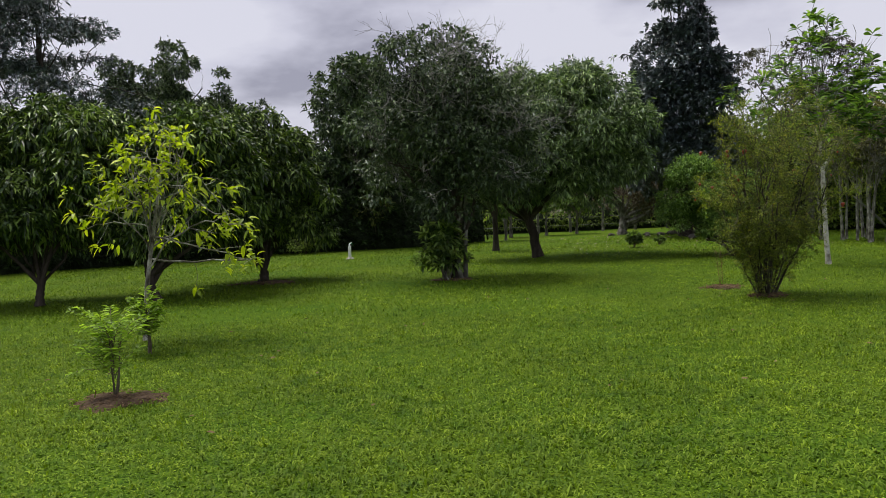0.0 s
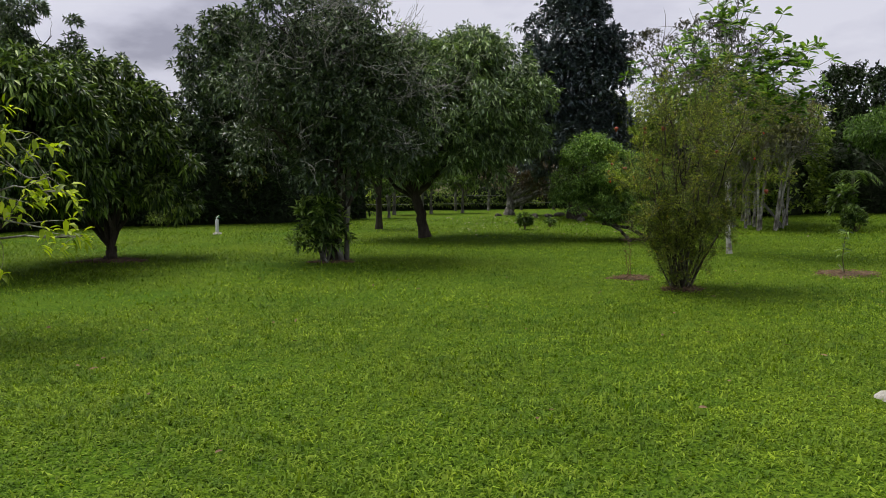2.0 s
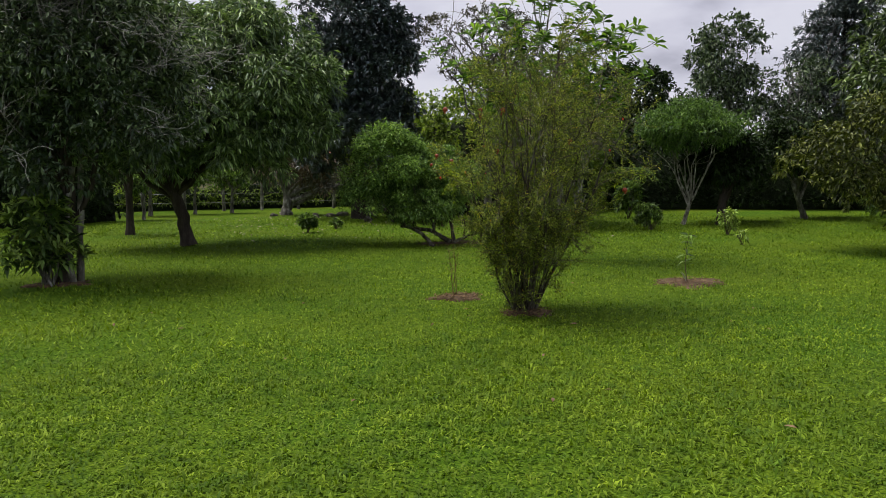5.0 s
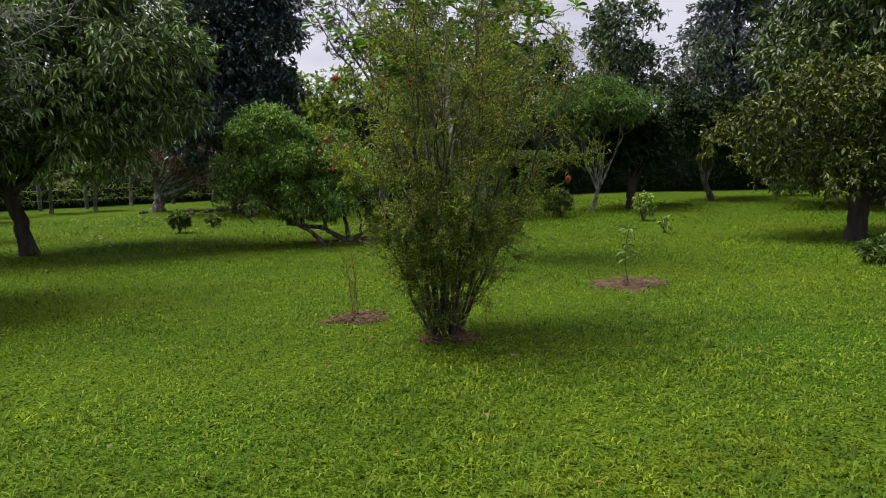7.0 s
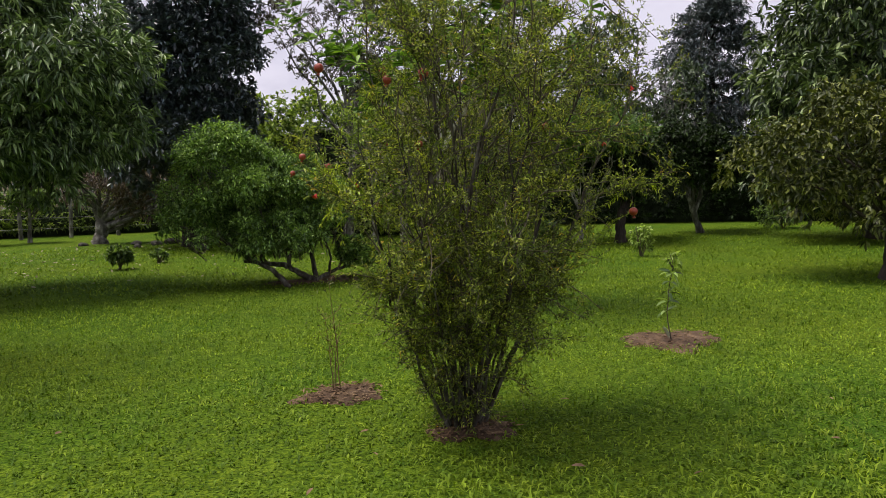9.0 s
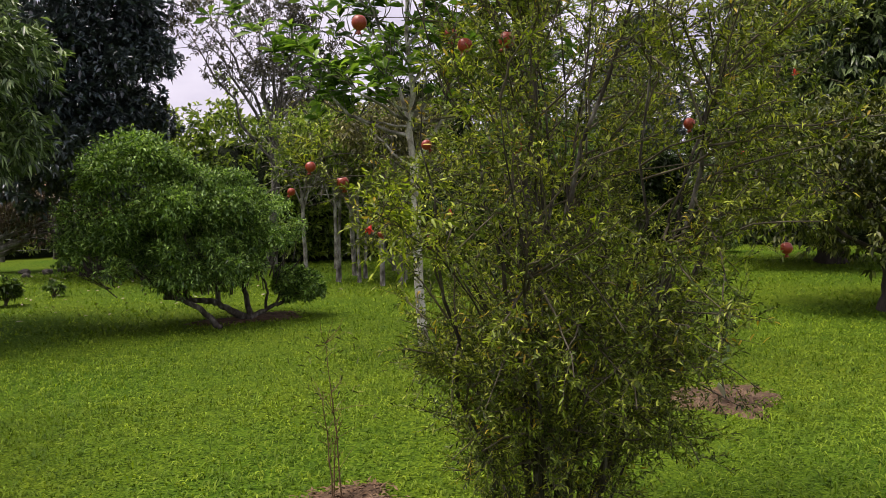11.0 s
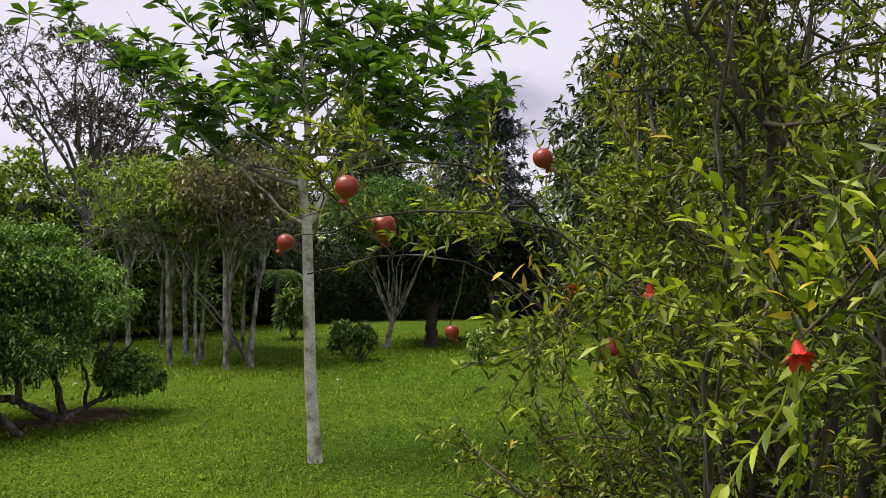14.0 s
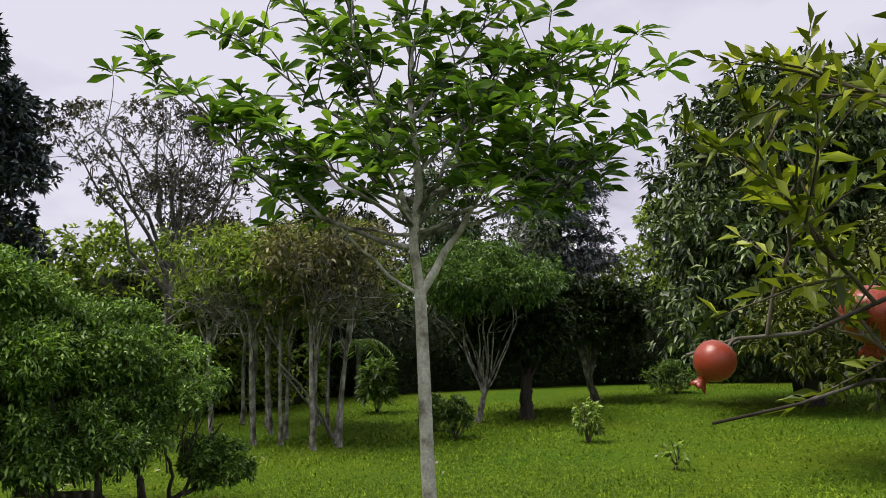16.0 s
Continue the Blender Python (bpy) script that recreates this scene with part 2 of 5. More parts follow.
M_WIRE = paint("fence_wire", (0.25, 0.25, 0.25), 0.5, 0.6)


def fruit_material():
    m, n, l, bs = nodes_of("pomegranate_skin")
    t1 = noise_of(n, l, 24, 5)
    t2 = noise_of(n, l, 150, 3)
    rm = ramp_of(n, [(0.3, (0.15, 0.014, 0.010)), (0.5, (0.32, 0.04, 0.022)), (0.72, (0.44, 0.15, 0.05))])
    l.new(t1.outputs["Fac"], rm.inputs[0])
    sp = ramp_of(n, [(0.35, (0.65, 0.55, 0.5)), (0.5, (1, 1, 1))])
    l.new(t2.outputs["Fac"], sp.inputs[0])
    l.new(blend(n, l, rm.outputs[0], sp.outputs[0], 1.0, "MULTIPLY"), bs.inputs["Base Color"])
    bs.inputs["Roughness"].default_value = 0.34
    return m


M_FRUIT = fruit_material()


# ---- mesh tools ----
def mesh_np(name, v, f, mat, smooth=False):
    """A mesh from arrays: v is n x 3, f is m x k."""
    v, f = np.asarray(v, np.float32), np.asarray(f, np.int32)
    me = bpy.data.meshes.new(name)
    m, k = f.shape
    me.vertices.add(len(v))
    me.vertices.foreach_set("co", v.ravel())
    me.loops.add(m * k)
    me.loops.foreach_set("vertex_index", f.ravel())
    me.polygons.add(m)
    me.polygons.foreach_set("loop_start", np.arange(0, m * k, k, dtype=np.int32))
    if smooth:
        me.polygons.foreach_set("use_smooth", np.ones(m, dtype=bool))
    me.update(calc_edges=True)
    me.materials.append(mat)
    return me


def hold(name, x, y, label, category, group="", kind="", z=0.0):
    """The empty at a thing's base that carries its parts."""
    e = new(name)
    e.empty_display_size = 0.2
    e.location = (x, y, z)
    return tagged(e, label, category, group, kind)


def part_np(name, v, f, mat, parent, label="", smooth=False, kind=""):
    ob = new(name, mesh_np(name, v, f, mat, smooth))
    ob.parent = parent
    return tagged(ob, label, kind=kind)


def unit(a):
    return a / np.maximum(np.linalg.norm(a, axis=-1, keepdims=True), 1e-9)


def tube(points, radii, sides=6):
    """A tapered tube along points; quads, closed to a fan at both ends by repeated corners."""
    p = np.asarray(points, float)
    r = np.asarray(radii, float)
    n = len(p)
    d = unit(np.gradient(p, axis=0))
    ref = np.array([0.31, 0.95, 0.05]) if abs(d[0] @ np.array([0.31, 0.95, 0.05])) < 0.9 else np.array([1.0, 0, 0])
    a = unit(np.cross(d, ref))
    b = np.cross(d, a)
    ang = np.arange(sides) * TAU / sides
    ring = (np.cos(ang)[None, :, None] * a[:, None] + np.sin(ang)[None, :, None] * b[:, None]) * r[:, None, None]
    v = (p[:, None] + ring).reshape(-1, 3)
    f = []
    for i in range(n - 1):
        for j in range(sides):
            k = (j + 1) % sides
            f.append((i * sides + j, i * sides + k, (i + 1) * sides + k, (i + 1) * sides + j))
    return v, np.array(f)


def joined(pieces):
    vs, fs, o = [], [], 0
    for v, f in pieces:
        vs.append(v)
        fs.append(np.asarray(f) + o)
        o += len(v)
    return np.concatenate(vs), np.concatenate(fs)


def bend(rng, a, b, n=7, sag=0.0, wob=0.06):
    """A living line from a to b: bowed, with small kinks."""
    a, b = np.asarray(a, float), np.asarray(b, float)
    t = np.linspace(0, 1, n)[:, None]
    span = np.linalg.norm(b - a)
    off = rng.normal(0, wob * span, 3)
    line = a + (b - a) * t + off * (np.sin(t * math.pi)) + UP * sag * span * np.sin(t * math.pi)
    line[1:-1] += rng.normal(0, wob * span * 0.22, (n - 2, 3))
    return line


def leaves(rng, base, way, length, width, flat=0.35, curl=0.15, fine=False, wide=(0.46, 0.40)):
    """Leaf blades from base along way; folded on the midrib; fine gives a rounder outline in four faces."""
    n = len(base)
    way = unit(way)
    nor = unit(UP * 1.0 + rng.normal(0, flat, (n, 3)))
    side = unit(np.cross(way, nor) + rng.normal(0, 1e-3, (n, 3)))
    nor = np.cross(side, way)
    length = np.broadcast_to(np.asarray(length, float), (n,))[:, None]
    width = np.broadcast_to(np.asarray(width, float), (n,))[:, None]
    tip = base + way * length - UP * curl * length
    if not fine:
        m = base + way * length * 0.48 + nor * length * 0.03
        lift = nor * width * 0.18
        v = np.stack([base, m + side * width / 2 + lift, tip, m - side * width / 2 + lift], 1).reshape(-1, 3)
        tri = np.array([[0, 1, 2], [0, 2, 3]])
        k = 4
    else:
        m1 = base + way * length * 0.3 + nor * length * 0.03
        m2 = base + way * length * 0.68 + nor * length * 0.02 - UP * curl * length * 0.35
        lift = nor * width * 0.15
        v = np.stack([base, m1 + side * width * wide[0] + lift, m1 - side * width * wide[0] + lift, m2 + side * width * wide[1] + lift,
                      m2 - side * width * wide[1] + lift, tip, m1, m2], 1).reshape(-1, 3)
        tri = np.array([[0, 1, 6], [0, 6, 2], [6, 1, 3], [6, 3, 7], [2, 6, 7], [2, 7, 4], [7, 3, 5], [4, 7, 5]])
        k = 8
    f = (np.arange(n)[:, None, None] * k + tri[None]).reshape(-1, 3)
    return v, f


def on_sphere(rng, n):
    return unit(rng.normal(0, 1, (n, 3)))


def crown_points(rng, blobs, n, clumps, shell=0.5):
    """Places and outward ways for n sprays, gathered in clumps over the blobs (cx, cy, cz, rx, ry, rz), leaving gaps between."""
    b = np.asarray(blobs, float)
    area = (b[:, 3] * b[:, 4] + b[:, 3] * b[:, 5] + b[:, 4] * b[:, 5])
    pick = rng.choice(len(b), clumps, p=area / area.sum())
    d = on_sphere(rng, clumps)
    d[:, 2] = np.where(d[:, 2] < -0.72, -d[:, 2] * 0.6, d[:, 2])
    d = unit(d)
    r = b[pick, 3:6]
    depth = 0.50 + 0.28 * rng.random(clumps) ** 0.7
    inner = rng.random(clumps) < 0.22
    depth[inner] *= 0.6
    cc = b[pick, :3] + d * r * depth[:, None]
    cr = r.mean(1) * (0.24 + 0.16 * rng.random(clumps))
    w = cr ** 2
    own = rng.choice(clumps, n, p=w / w.sum())
    e = unit(on_sphere(rng, n) + d[own] * 0.55 + UP * 0.25)
    rad = cr[own] * (shell + (1 - shell) * rng.random(n) ** 0.5) * (1 + 0.35 * rng.normal(0, 0.5, n))
    pts = cc[own] + e * rad[:, None] * np.array([1.1, 1.1, 0.85])
    return pts, e


def sprays(rng, pts, out, per, length, width, droop, spread=0.8, fine=False, jitter=0.5, flat=0.4, curl=0.15):
    """per leaves round every place."""
    n = len(pts)
    base = np.repeat(pts, per, 0) + rng.normal(0, 0.25 * length * jitter, (n * per, 3))
    way = np.repeat(out, per, 0) * 0.6 + on_sphere(rng, n * per) * spread - UP * droop
    ln = length * (0.65 + 0.6 * rng.random(n * per))
    return leaves(rng, base, way, ln, width * ln / length, flat, curl, fine)


def grow(rng, e, name_mat, trunk, r0, r1, targets, reach=0.5, limb_r=0.5, twigs=4, twig_len=0.5, sides=8, limb_name="limb", twig_r=0.012, flare=1.35):
    """Trunk, limbs to the targets and twigs off the limbs. Returns the twig ends."""
    tp = np.asarray(trunk, float)
    s = np.linspace(0, 1, 10)
    idx = np.linspace(0, 1, len(tp))
    line = np.stack([np.interp(s, idx, tp[:, k]) for k in range(3)], 1)
    line[1:-1] += rng.normal(0, r0 * 0.1, (8, 3)) * np.array([1, 1, 0.2])
    rad = r0 + (r1 - r0) * s
    rad[0] *= flare
    rad[1] *= 1 + (flare - 1) * 0.3
    v, f = tube(line, rad, sides)
    part_np("trunk", v, f, name_mat, e, smooth=True)
    ends, tw = [], []
    for t in targets:
        k = reach + (1 - reach) * rng.random()
        a = np.array([np.interp(k, s, line[:, c]) for c in range(3)])
        lr = np.interp(k, s, rad) * limb_r * (0.8 + 0.4 * rng.random())
        ln = bend(rng, a, t, 8, 0.08, 0.07)
        v, f = tube(ln, np.linspace(lr, max(0.008, lr * 0.22), 8), 6)
        part_np(limb_name, v, f, name_mat, e, smooth=True)
        ends.append(ln[-1])
        for _ in range(twigs):
            q = 0.35 + 0.65 * rng.random()
            p0 = np.array([np.interp(q, np.linspace(0, 1, 8), ln[:, c]) for c in range(3)])
            way = unit(unit(ln[-1] - ln[0]) * 0.5 + on_sphere(rng, 1)[0] + UP * 0.35)
            p1 = p0 + way * twig_len * (0.5 + rng.random())
            tl = bend(rng, p0, p1, 5, 0.05, 0.08)
            tw.append(tube(tl, np.linspace(twig_r, twig_r * 0.35, 5), 4))
            ends.append(tl[-1])
    if tw:
        v, f = joined(tw)
        part_np("twig_growth", v, f, name_mat, e, kind="stuff")
    return np.array(ends)


def inside(rng, blobs, n, k=0.6):
    b = np.asarray(blobs, float)
    i = rng.integers(0, len(b), n)
    d = on_sphere(rng, n)
    d[:, 2] = np.abs(d[:, 2]) * 0.8 - 0.2
    return b[i, :3] + d * b[i, 3:6] * k


def crown_tree(seed, name, x, y, label, trunk, r0, r1, blobs, sprays_n, per, length, width, leafmat, barkmat, droop=0.3, clumps=60,
               limbs=7, reach=0.55, twigs=4, twig_len=0.6, category="tree", group="", spread=0.8, shell=0.5, flat=0.4, twig_r=0.012, limb_r=0.5):
    rng = np.random.default_rng(seed)
    e = hold(name, x, y, label, category, group)
    grow(rng, e, barkmat, trunk, r0, r1, inside(rng, blobs, limbs), reach, limb_r, twigs, twig_len, twig_r=twig_r)
    pts, out = crown_points(rng, blobs, sprays_n, clumps, shell)
    pts[:, 2] = np.maximum(pts[:, 2], 0.12)
    v, f = sprays(rng, pts, out, per, length, width, droop, spread, flat=flat)
    v[:, 2] = np.maximum(v[:, 2], 0.02)
    part_np("crown", v, f, leafmat, e)
    return e


# ---- ground ----
def build_ground():
    xs = np.concatenate([[-900, -300, -120, -60], np.linspace(-36, 44, 81), [70, 130, 300, 900]])
    ys = np.concatenate([[-900, -300, -100, -40], np.linspace(-14, 46, 61), [70, 130, 300, 900]])
    gx, gy = np.meshgrid(xs, ys)
    gz = 0.012 * np.sin(gx * 0.9 + 1.3) * np.sin(gy * 0.8) + 0.010 * np.sin(gx * 2.1 + gy * 1.7) - 0.012
    v = np.stack([gx.ravel(), gy.ravel(), gz.ravel()], 1)
    nx, ny = len(xs), len(ys)
    i, j = np.meshgrid(np.arange(nx - 1), np.arange(ny - 1))
    a = (j * nx + i).ravel()
    f = np.stack([a, a + 1, a + nx + 1, a + nx], 1)
    ob = new("ground", mesh_np("ground", v, f, M_GROUND, True))
    tagged(ob, "mown green lawn of coarse broad-bladed grass", "lawn", kind="structure")


build_ground()

SOIL = [(-3.06, 7.46, 0.42, 0.34), (8.36, 13.72, 0.5, 0.42), (4.80, 13.98, 0.34, 0.27), (5.06, 12.66, 0.30, 0.22), (0.2, 17.7, 0.45, 0.3),
        (-4.2, 19.0, 0.7, 0.4), (8.1, 20.9, 0.8, 0.4)]


def soil_patch(seed, x, y, rx, ry, label, litter=160):
    """A low uneven mound of bare earth with clods and dry litter."""
    rng = np.random.default_rng(seed)
    e = hold("soil_patch", x, y, label, "bare soil", "bare patches in the lawn")
    rings, sides = 9, 36
    v, f = [(0, 0, 0.03)], []
    ph = rng.random(6) * TAU
    for i in range(1, rings + 1):
        for j in range(sides):
            a = j * TAU / sides
            edge = 1 + 0.18 * math.sin(3 * a + ph[0]) + 0.13 * math.sin(5 * a + ph[1]) + 0.12 * math.sin(9 * a + ph[2])
            k = i / rings
            h = 0.026 * (1 - k ** 2) + 0.016 * rng.random() - (0.03 if i == rings else 0)
            v.append((rx * k * edge * math.cos(a), ry * k * edge * math.sin(a), h))
    for j in range(sides):
        k = (j + 1) % sides
        f.append((0, 1 + j, 1 + k))
        for i in range(rings - 1):
            a, b = 1 + i * sides, 1 + (i + 1) * sides
            f.append((a + j, b + j, b + k))
            f.append((a + j, b + k, a + k))
    part_np("mound", np.array(v), np.array(f), M_SOIL, e, smooth=True)
    n = litter
    a, k = rng.random(n) * TAU, np.sqrt(rng.random(n)) * 1.05
    base = np.stack([rx * k * np.cos(a), ry * k * np.sin(a), 0.016 + 0.026 * (1 - k ** 2) + 0.006], 1)
    way = on_sphere(rng, n) * np.array([1, 1, 0.15])
    lv, lf = leaves(rng, base, way, 0.04 + 0.04 * rng.random(n), 0.014, 0.3, 0.0)
    lv[:, 2] = np.maximum(lv[:, 2], 0.015)
    part_np("litter", lv, lf, M_LITTER, e, "dry fallen leaves", kind="stuff")


soil_patch(11, *SOIL[0], "low mound of bare reddish soil round a young shrub")
soil_patch(12, *SOIL[1], "low mound of bare reddish soil round a sapling")
soil_patch(13, *SOIL[2], "bare reddish soil with litter round a dry thin sapling", 260)
soil_patch(14, *SOIL[3], "bare soil and litter at the foot of the pomegranate", 220)
soil_patch(15, *SOIL[4], "small patch of bare soil at tree stems", 40)
soil_patch(16, *SOIL[5], "bare shaded soil under a bushy fruit tree", 120)
soil_patch(17, *SOIL[6], "bare shaded soil under low limbs of a round bush", 120)


def grass(name, seed, x0, x1, y0, y1, count, length, width, bent):
    """Blades over a rectangle of the plan, thinning out along its edges."""
    rng = np.random.default_rng(seed)
    x = x0 + (x1 - x0) * rng.random(count)
    y = y0 + (y1 - y0) * rng.random(count)
    edge = np.minimum(np.minimum(x - x0, x1 - x), np.minimum(y - y0, y1 - y)) / 1.5
    keep = rng.random(count) < edge
    for sx, sy, rx, ry in SOIL:
        q = ((x - sx) / rx) ** 2 + ((y - sy) / ry) ** 2
        keep &= q > 1.15 * rng.random(count) ** 1.3
    lush = 0.5 + 0.5 * np.sin(x * 1.9 + 1.2 * np.sin(y * 1.1)) * np.sin(y * 2.3 + np.sin(x * 0.7))
    keep &= rng.random(count) < 0.62 + 0.38 * lush
    x, y, lush = x[keep], y[keep], lush[keep]
    n = len(x)
    base = np.stack([x, y, np.full(n, -0.012)], 1)
    a = rng.random(n) * TAU
    lean = 0.6 + 0.9 * rng.random(n)
    flatway = np.stack([np.cos(a), np.sin(a), np.zeros(n)], 1)
    ln = length * (0.5 + 0.75 * rng.random(n)) * (0.8 + 0.4 * lush)
    tall = rng.random(n) < 0.025
    ln = np.where(tall, ln * 1.5, ln)
    lean = np.where(tall, lean * 0.5, lean)
    w = width * (0.55 + 0.8 * rng.random(n))
    side = np.stack([-np.sin(a), np.cos(a), np.zeros(n)], 1) * w[:, None] / 2
    tip = base + flatway * (ln * np.sin(lean))[:, None] + UP * (ln * np.cos(lean) * 0.85)[:, None]
    if bent:
        m = base + flatway * (ln * 0.3 * lean)[:, None] + UP * (ln * np.cos(lean * 0.6) * 0.6)[:, None]
        v = np.stack([base, m + side, tip, m - side], 1).reshape(-1, 3)
        tri = np.array([[0, 1, 3], [3, 1, 2]])
        k = 4
    else:
        v = np.stack([base - side, base + side, tip], 1).reshape(-1, 3)
        tri = np.array([[0, 1, 2]])
        k = 3
    f = (np.arange(n)[:, None, None] * k + tri[None]).reshape(-1, 3)
    ob = new(name, mesh_np(name, v, f, M_GRASS))
    tagged(ob, "short bright green lawn grass with broad blades", "grass", kind="stuff")


grass("lawn_grass", 21, -7.0, 5.6, 2.9, 12.7, 230000, 0.06, 0.0135, True)
grass("lawn_grass", 22, 1.4, 13.6, 11.3, 21.6, 135000, 0.06, 0.0135, True)
grass("lawn_grass", 23, 4.2, 10.6, 5.4, 12.7, 70000, 0.06, 0.0135, True)
grass("lawn_grass", 24, -12.6, 2.6, 11.4, 21.7, 90000, 0.08, 0.02, False)
grass("lawn_grass", 25, -15.0, 21.0, 20.3, 33.0, 150000, 0.08, 0.026, False)
grass("lawn_grass", 26, 9.3, 29.0, 7.0, 25.0, 100000, 0.08, 0.024, False)
grass("lawn_grass", 27, -20.0, 30.0, -12.0, 12.0, 120000, 0.08, 0.03, False)


# ---- far woods, hedges ----
def leafy_wall(seed, name, line, height, depth, n, length, width, mat, label, category, kind, per=6, wobble=0.25, droop=0.1, core=True):
    """A ragged run of growth along a line of (x, y), with a dark sheet behind the leaves as its inner shade."""
    rng = np.random.default_rng(seed)
    p = np.asarray(line, float)
    seg = np.linalg.norm(np.diff(p, axis=0), axis=1)
    cum = np.concatenate([[0], np.cumsum(seg)])
    e = hold(name, p[0, 0], p[0, 1], label, category, kind=kind)
    ph = rng.random(8) * TAU

    def top(s):
        return height * (1 + wobble * (0.5 * np.sin(s * 0.55 + ph[0]) + 0.35 * np.sin(s * 1.3 + ph[1]) + 0.3 * np.sin(s * 3.1 + ph[2])))

    def spot(s):
        return np.stack([np.interp(s, cum, p[:, 0]), np.interp(s, cum, p[:, 1])], -1)

    s = rng.random(n) * cum[-1]
    d = spot(np.minimum(s + 0.1, cum[-1])) - spot(np.maximum(s - 0.1, 0))
    d = unit(d)
    nor = np.stack([-d[:, 1], d[:, 0]], 1)
    h = top(s)
    a = rng.random(n) * math.pi
    rr = 0.8 + 0.3 * rng.random(n) + 0.12 * np.sin(s * 4.0) * np.sin(a * 5)
    off = np.cos(a) * depth * rr
    z = np.where(rng.random(n) < 0.55, rng.random(n), np.sin(a)) * h * rr
    off = np.where(z < 0.75 * h, np.sign(off) * depth * (0.75 + 0.35 * rng.random(n)), off)
    xy = spot(s) + nor * off[:, None] - p[0]
    pts = np.concatenate([xy, np.maximum(z, 0.25)[:, None]], 1)
    out = np.concatenate([nor * np.sign(off)[:, None], np.full((n, 1), 0.5)], 1)
    v, f = sprays(rng, pts, out, per, length, width, droop, 0.9)
    v[:, 2] = np.maximum(v[:, 2], 0.02)
    part_np("foliage", v, f, mat, e, kind="stuff")
    # added dark sheet: gives the inner shade and stops light leaking through
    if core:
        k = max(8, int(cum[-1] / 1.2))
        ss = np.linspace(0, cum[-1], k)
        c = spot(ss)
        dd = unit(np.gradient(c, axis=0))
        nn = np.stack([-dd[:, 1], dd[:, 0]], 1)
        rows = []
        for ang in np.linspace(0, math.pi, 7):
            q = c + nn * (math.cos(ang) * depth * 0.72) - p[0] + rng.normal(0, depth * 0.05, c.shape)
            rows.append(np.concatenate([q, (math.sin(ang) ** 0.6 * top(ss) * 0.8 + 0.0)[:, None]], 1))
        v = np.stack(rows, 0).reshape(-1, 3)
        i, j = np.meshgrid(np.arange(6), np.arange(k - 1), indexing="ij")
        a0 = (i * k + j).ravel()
        part_np("shade_core_sheet", v, np.stack([a0, a0 + 1, a0 + k + 1, a0 + k], 1), M_SHADE_CORE, e, smooth=True, kind="stuff")
    return e


RING = [(58 * math.cos(a) + 6, 58 * math.sin(a) + 14) for a in np.linspace(0, TAU, 49)]
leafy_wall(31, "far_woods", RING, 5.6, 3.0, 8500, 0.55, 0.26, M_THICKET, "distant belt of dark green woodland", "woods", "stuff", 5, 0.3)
leafy_wall(32, "hedge", [(16.5, 31.8), (20.3, 31.4), (23.4, 30.0), (27.2, 27.0), (29.6, 23.6), (31.5, 18.0), (31.5, 8.0)], 3.0, 1.0, 7000, 0.18, 0.075, M_HEDGE_SHADED,
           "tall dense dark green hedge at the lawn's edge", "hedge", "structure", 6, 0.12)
leafy_wall(33, "hedge", [(-24, 20.5), (-17, 25.6), (-12.6, 28.0), (-6.5, 31.6), (-1.0, 32.0), (1.2, 34.0)], 3.1, 1.1, 7000, 0.19, 0.08, M_HEDGE_SHADED,
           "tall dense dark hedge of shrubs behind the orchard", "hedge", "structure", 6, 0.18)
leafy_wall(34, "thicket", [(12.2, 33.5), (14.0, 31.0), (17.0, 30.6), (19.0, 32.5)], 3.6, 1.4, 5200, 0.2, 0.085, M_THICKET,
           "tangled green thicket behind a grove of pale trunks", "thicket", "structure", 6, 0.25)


leafy_wall(35, "shrub_row", [(0.5, 40.2), (8.0, 39.8), (17.0, 39.2)], 1.3, 0.6, 2600, 0.16, 0.06, M_THICKET,
           "row of light green shrubs beyond the fence", "shrubs", "structure", 5, 0.35)


# ---- trees of the orchard and behind it ----
crown_tree(41, "fruit_tree", -8.1, 16.2, "bushy fruit tree with forked dark trunk and drooping leaves", [(0, 0, 0), (0.02, 0, 0.25), (0.06, 0.05, 0.5)], 0.085, 0.07,
           [(-0.9, 0.5, 2.3, 1.7, 1.6, 1.55), (0.75, 0.6, 2.75, 1.45, 1.5, 1.55), (-0.2, 0.9, 3.3, 1.3, 1.3, 1.1), (-0.3, 0.3, 1.5, 1.9, 1.6, 0.6)], 8500, 6, 0.175, 0.048, M_ORCHARD, M_BARK_DARK, 0.75, 90, 9, 0.75,
           limb_r=0.6, group="orchard trees")
crown_tree(42, "fruit_tree", -5.7, 16.1, "bushy fruit tree with several crooked stems", [(0, 0, 0), (-0.12, 0, 0.3), (-0.2, 0.1, 0.6)], 0.085, 0.07,
           [(0.4, 0.9, 2.45, 1.5, 1.5, 1.6), (-0.9, 1.2, 2.5, 1.2, 1.3, 1.4), (0.9, 1.3, 2.2, 1.3, 1.3, 1.5), (0.2, 1.0, 1.6, 1.7, 1.5, 0.7)], 8500, 6, 0.175, 0.048, M_ORCHARD, M_BARK_DARK, 0.75, 90, 9, 0.5,
           limb_r=0.65, group="orchard trees")
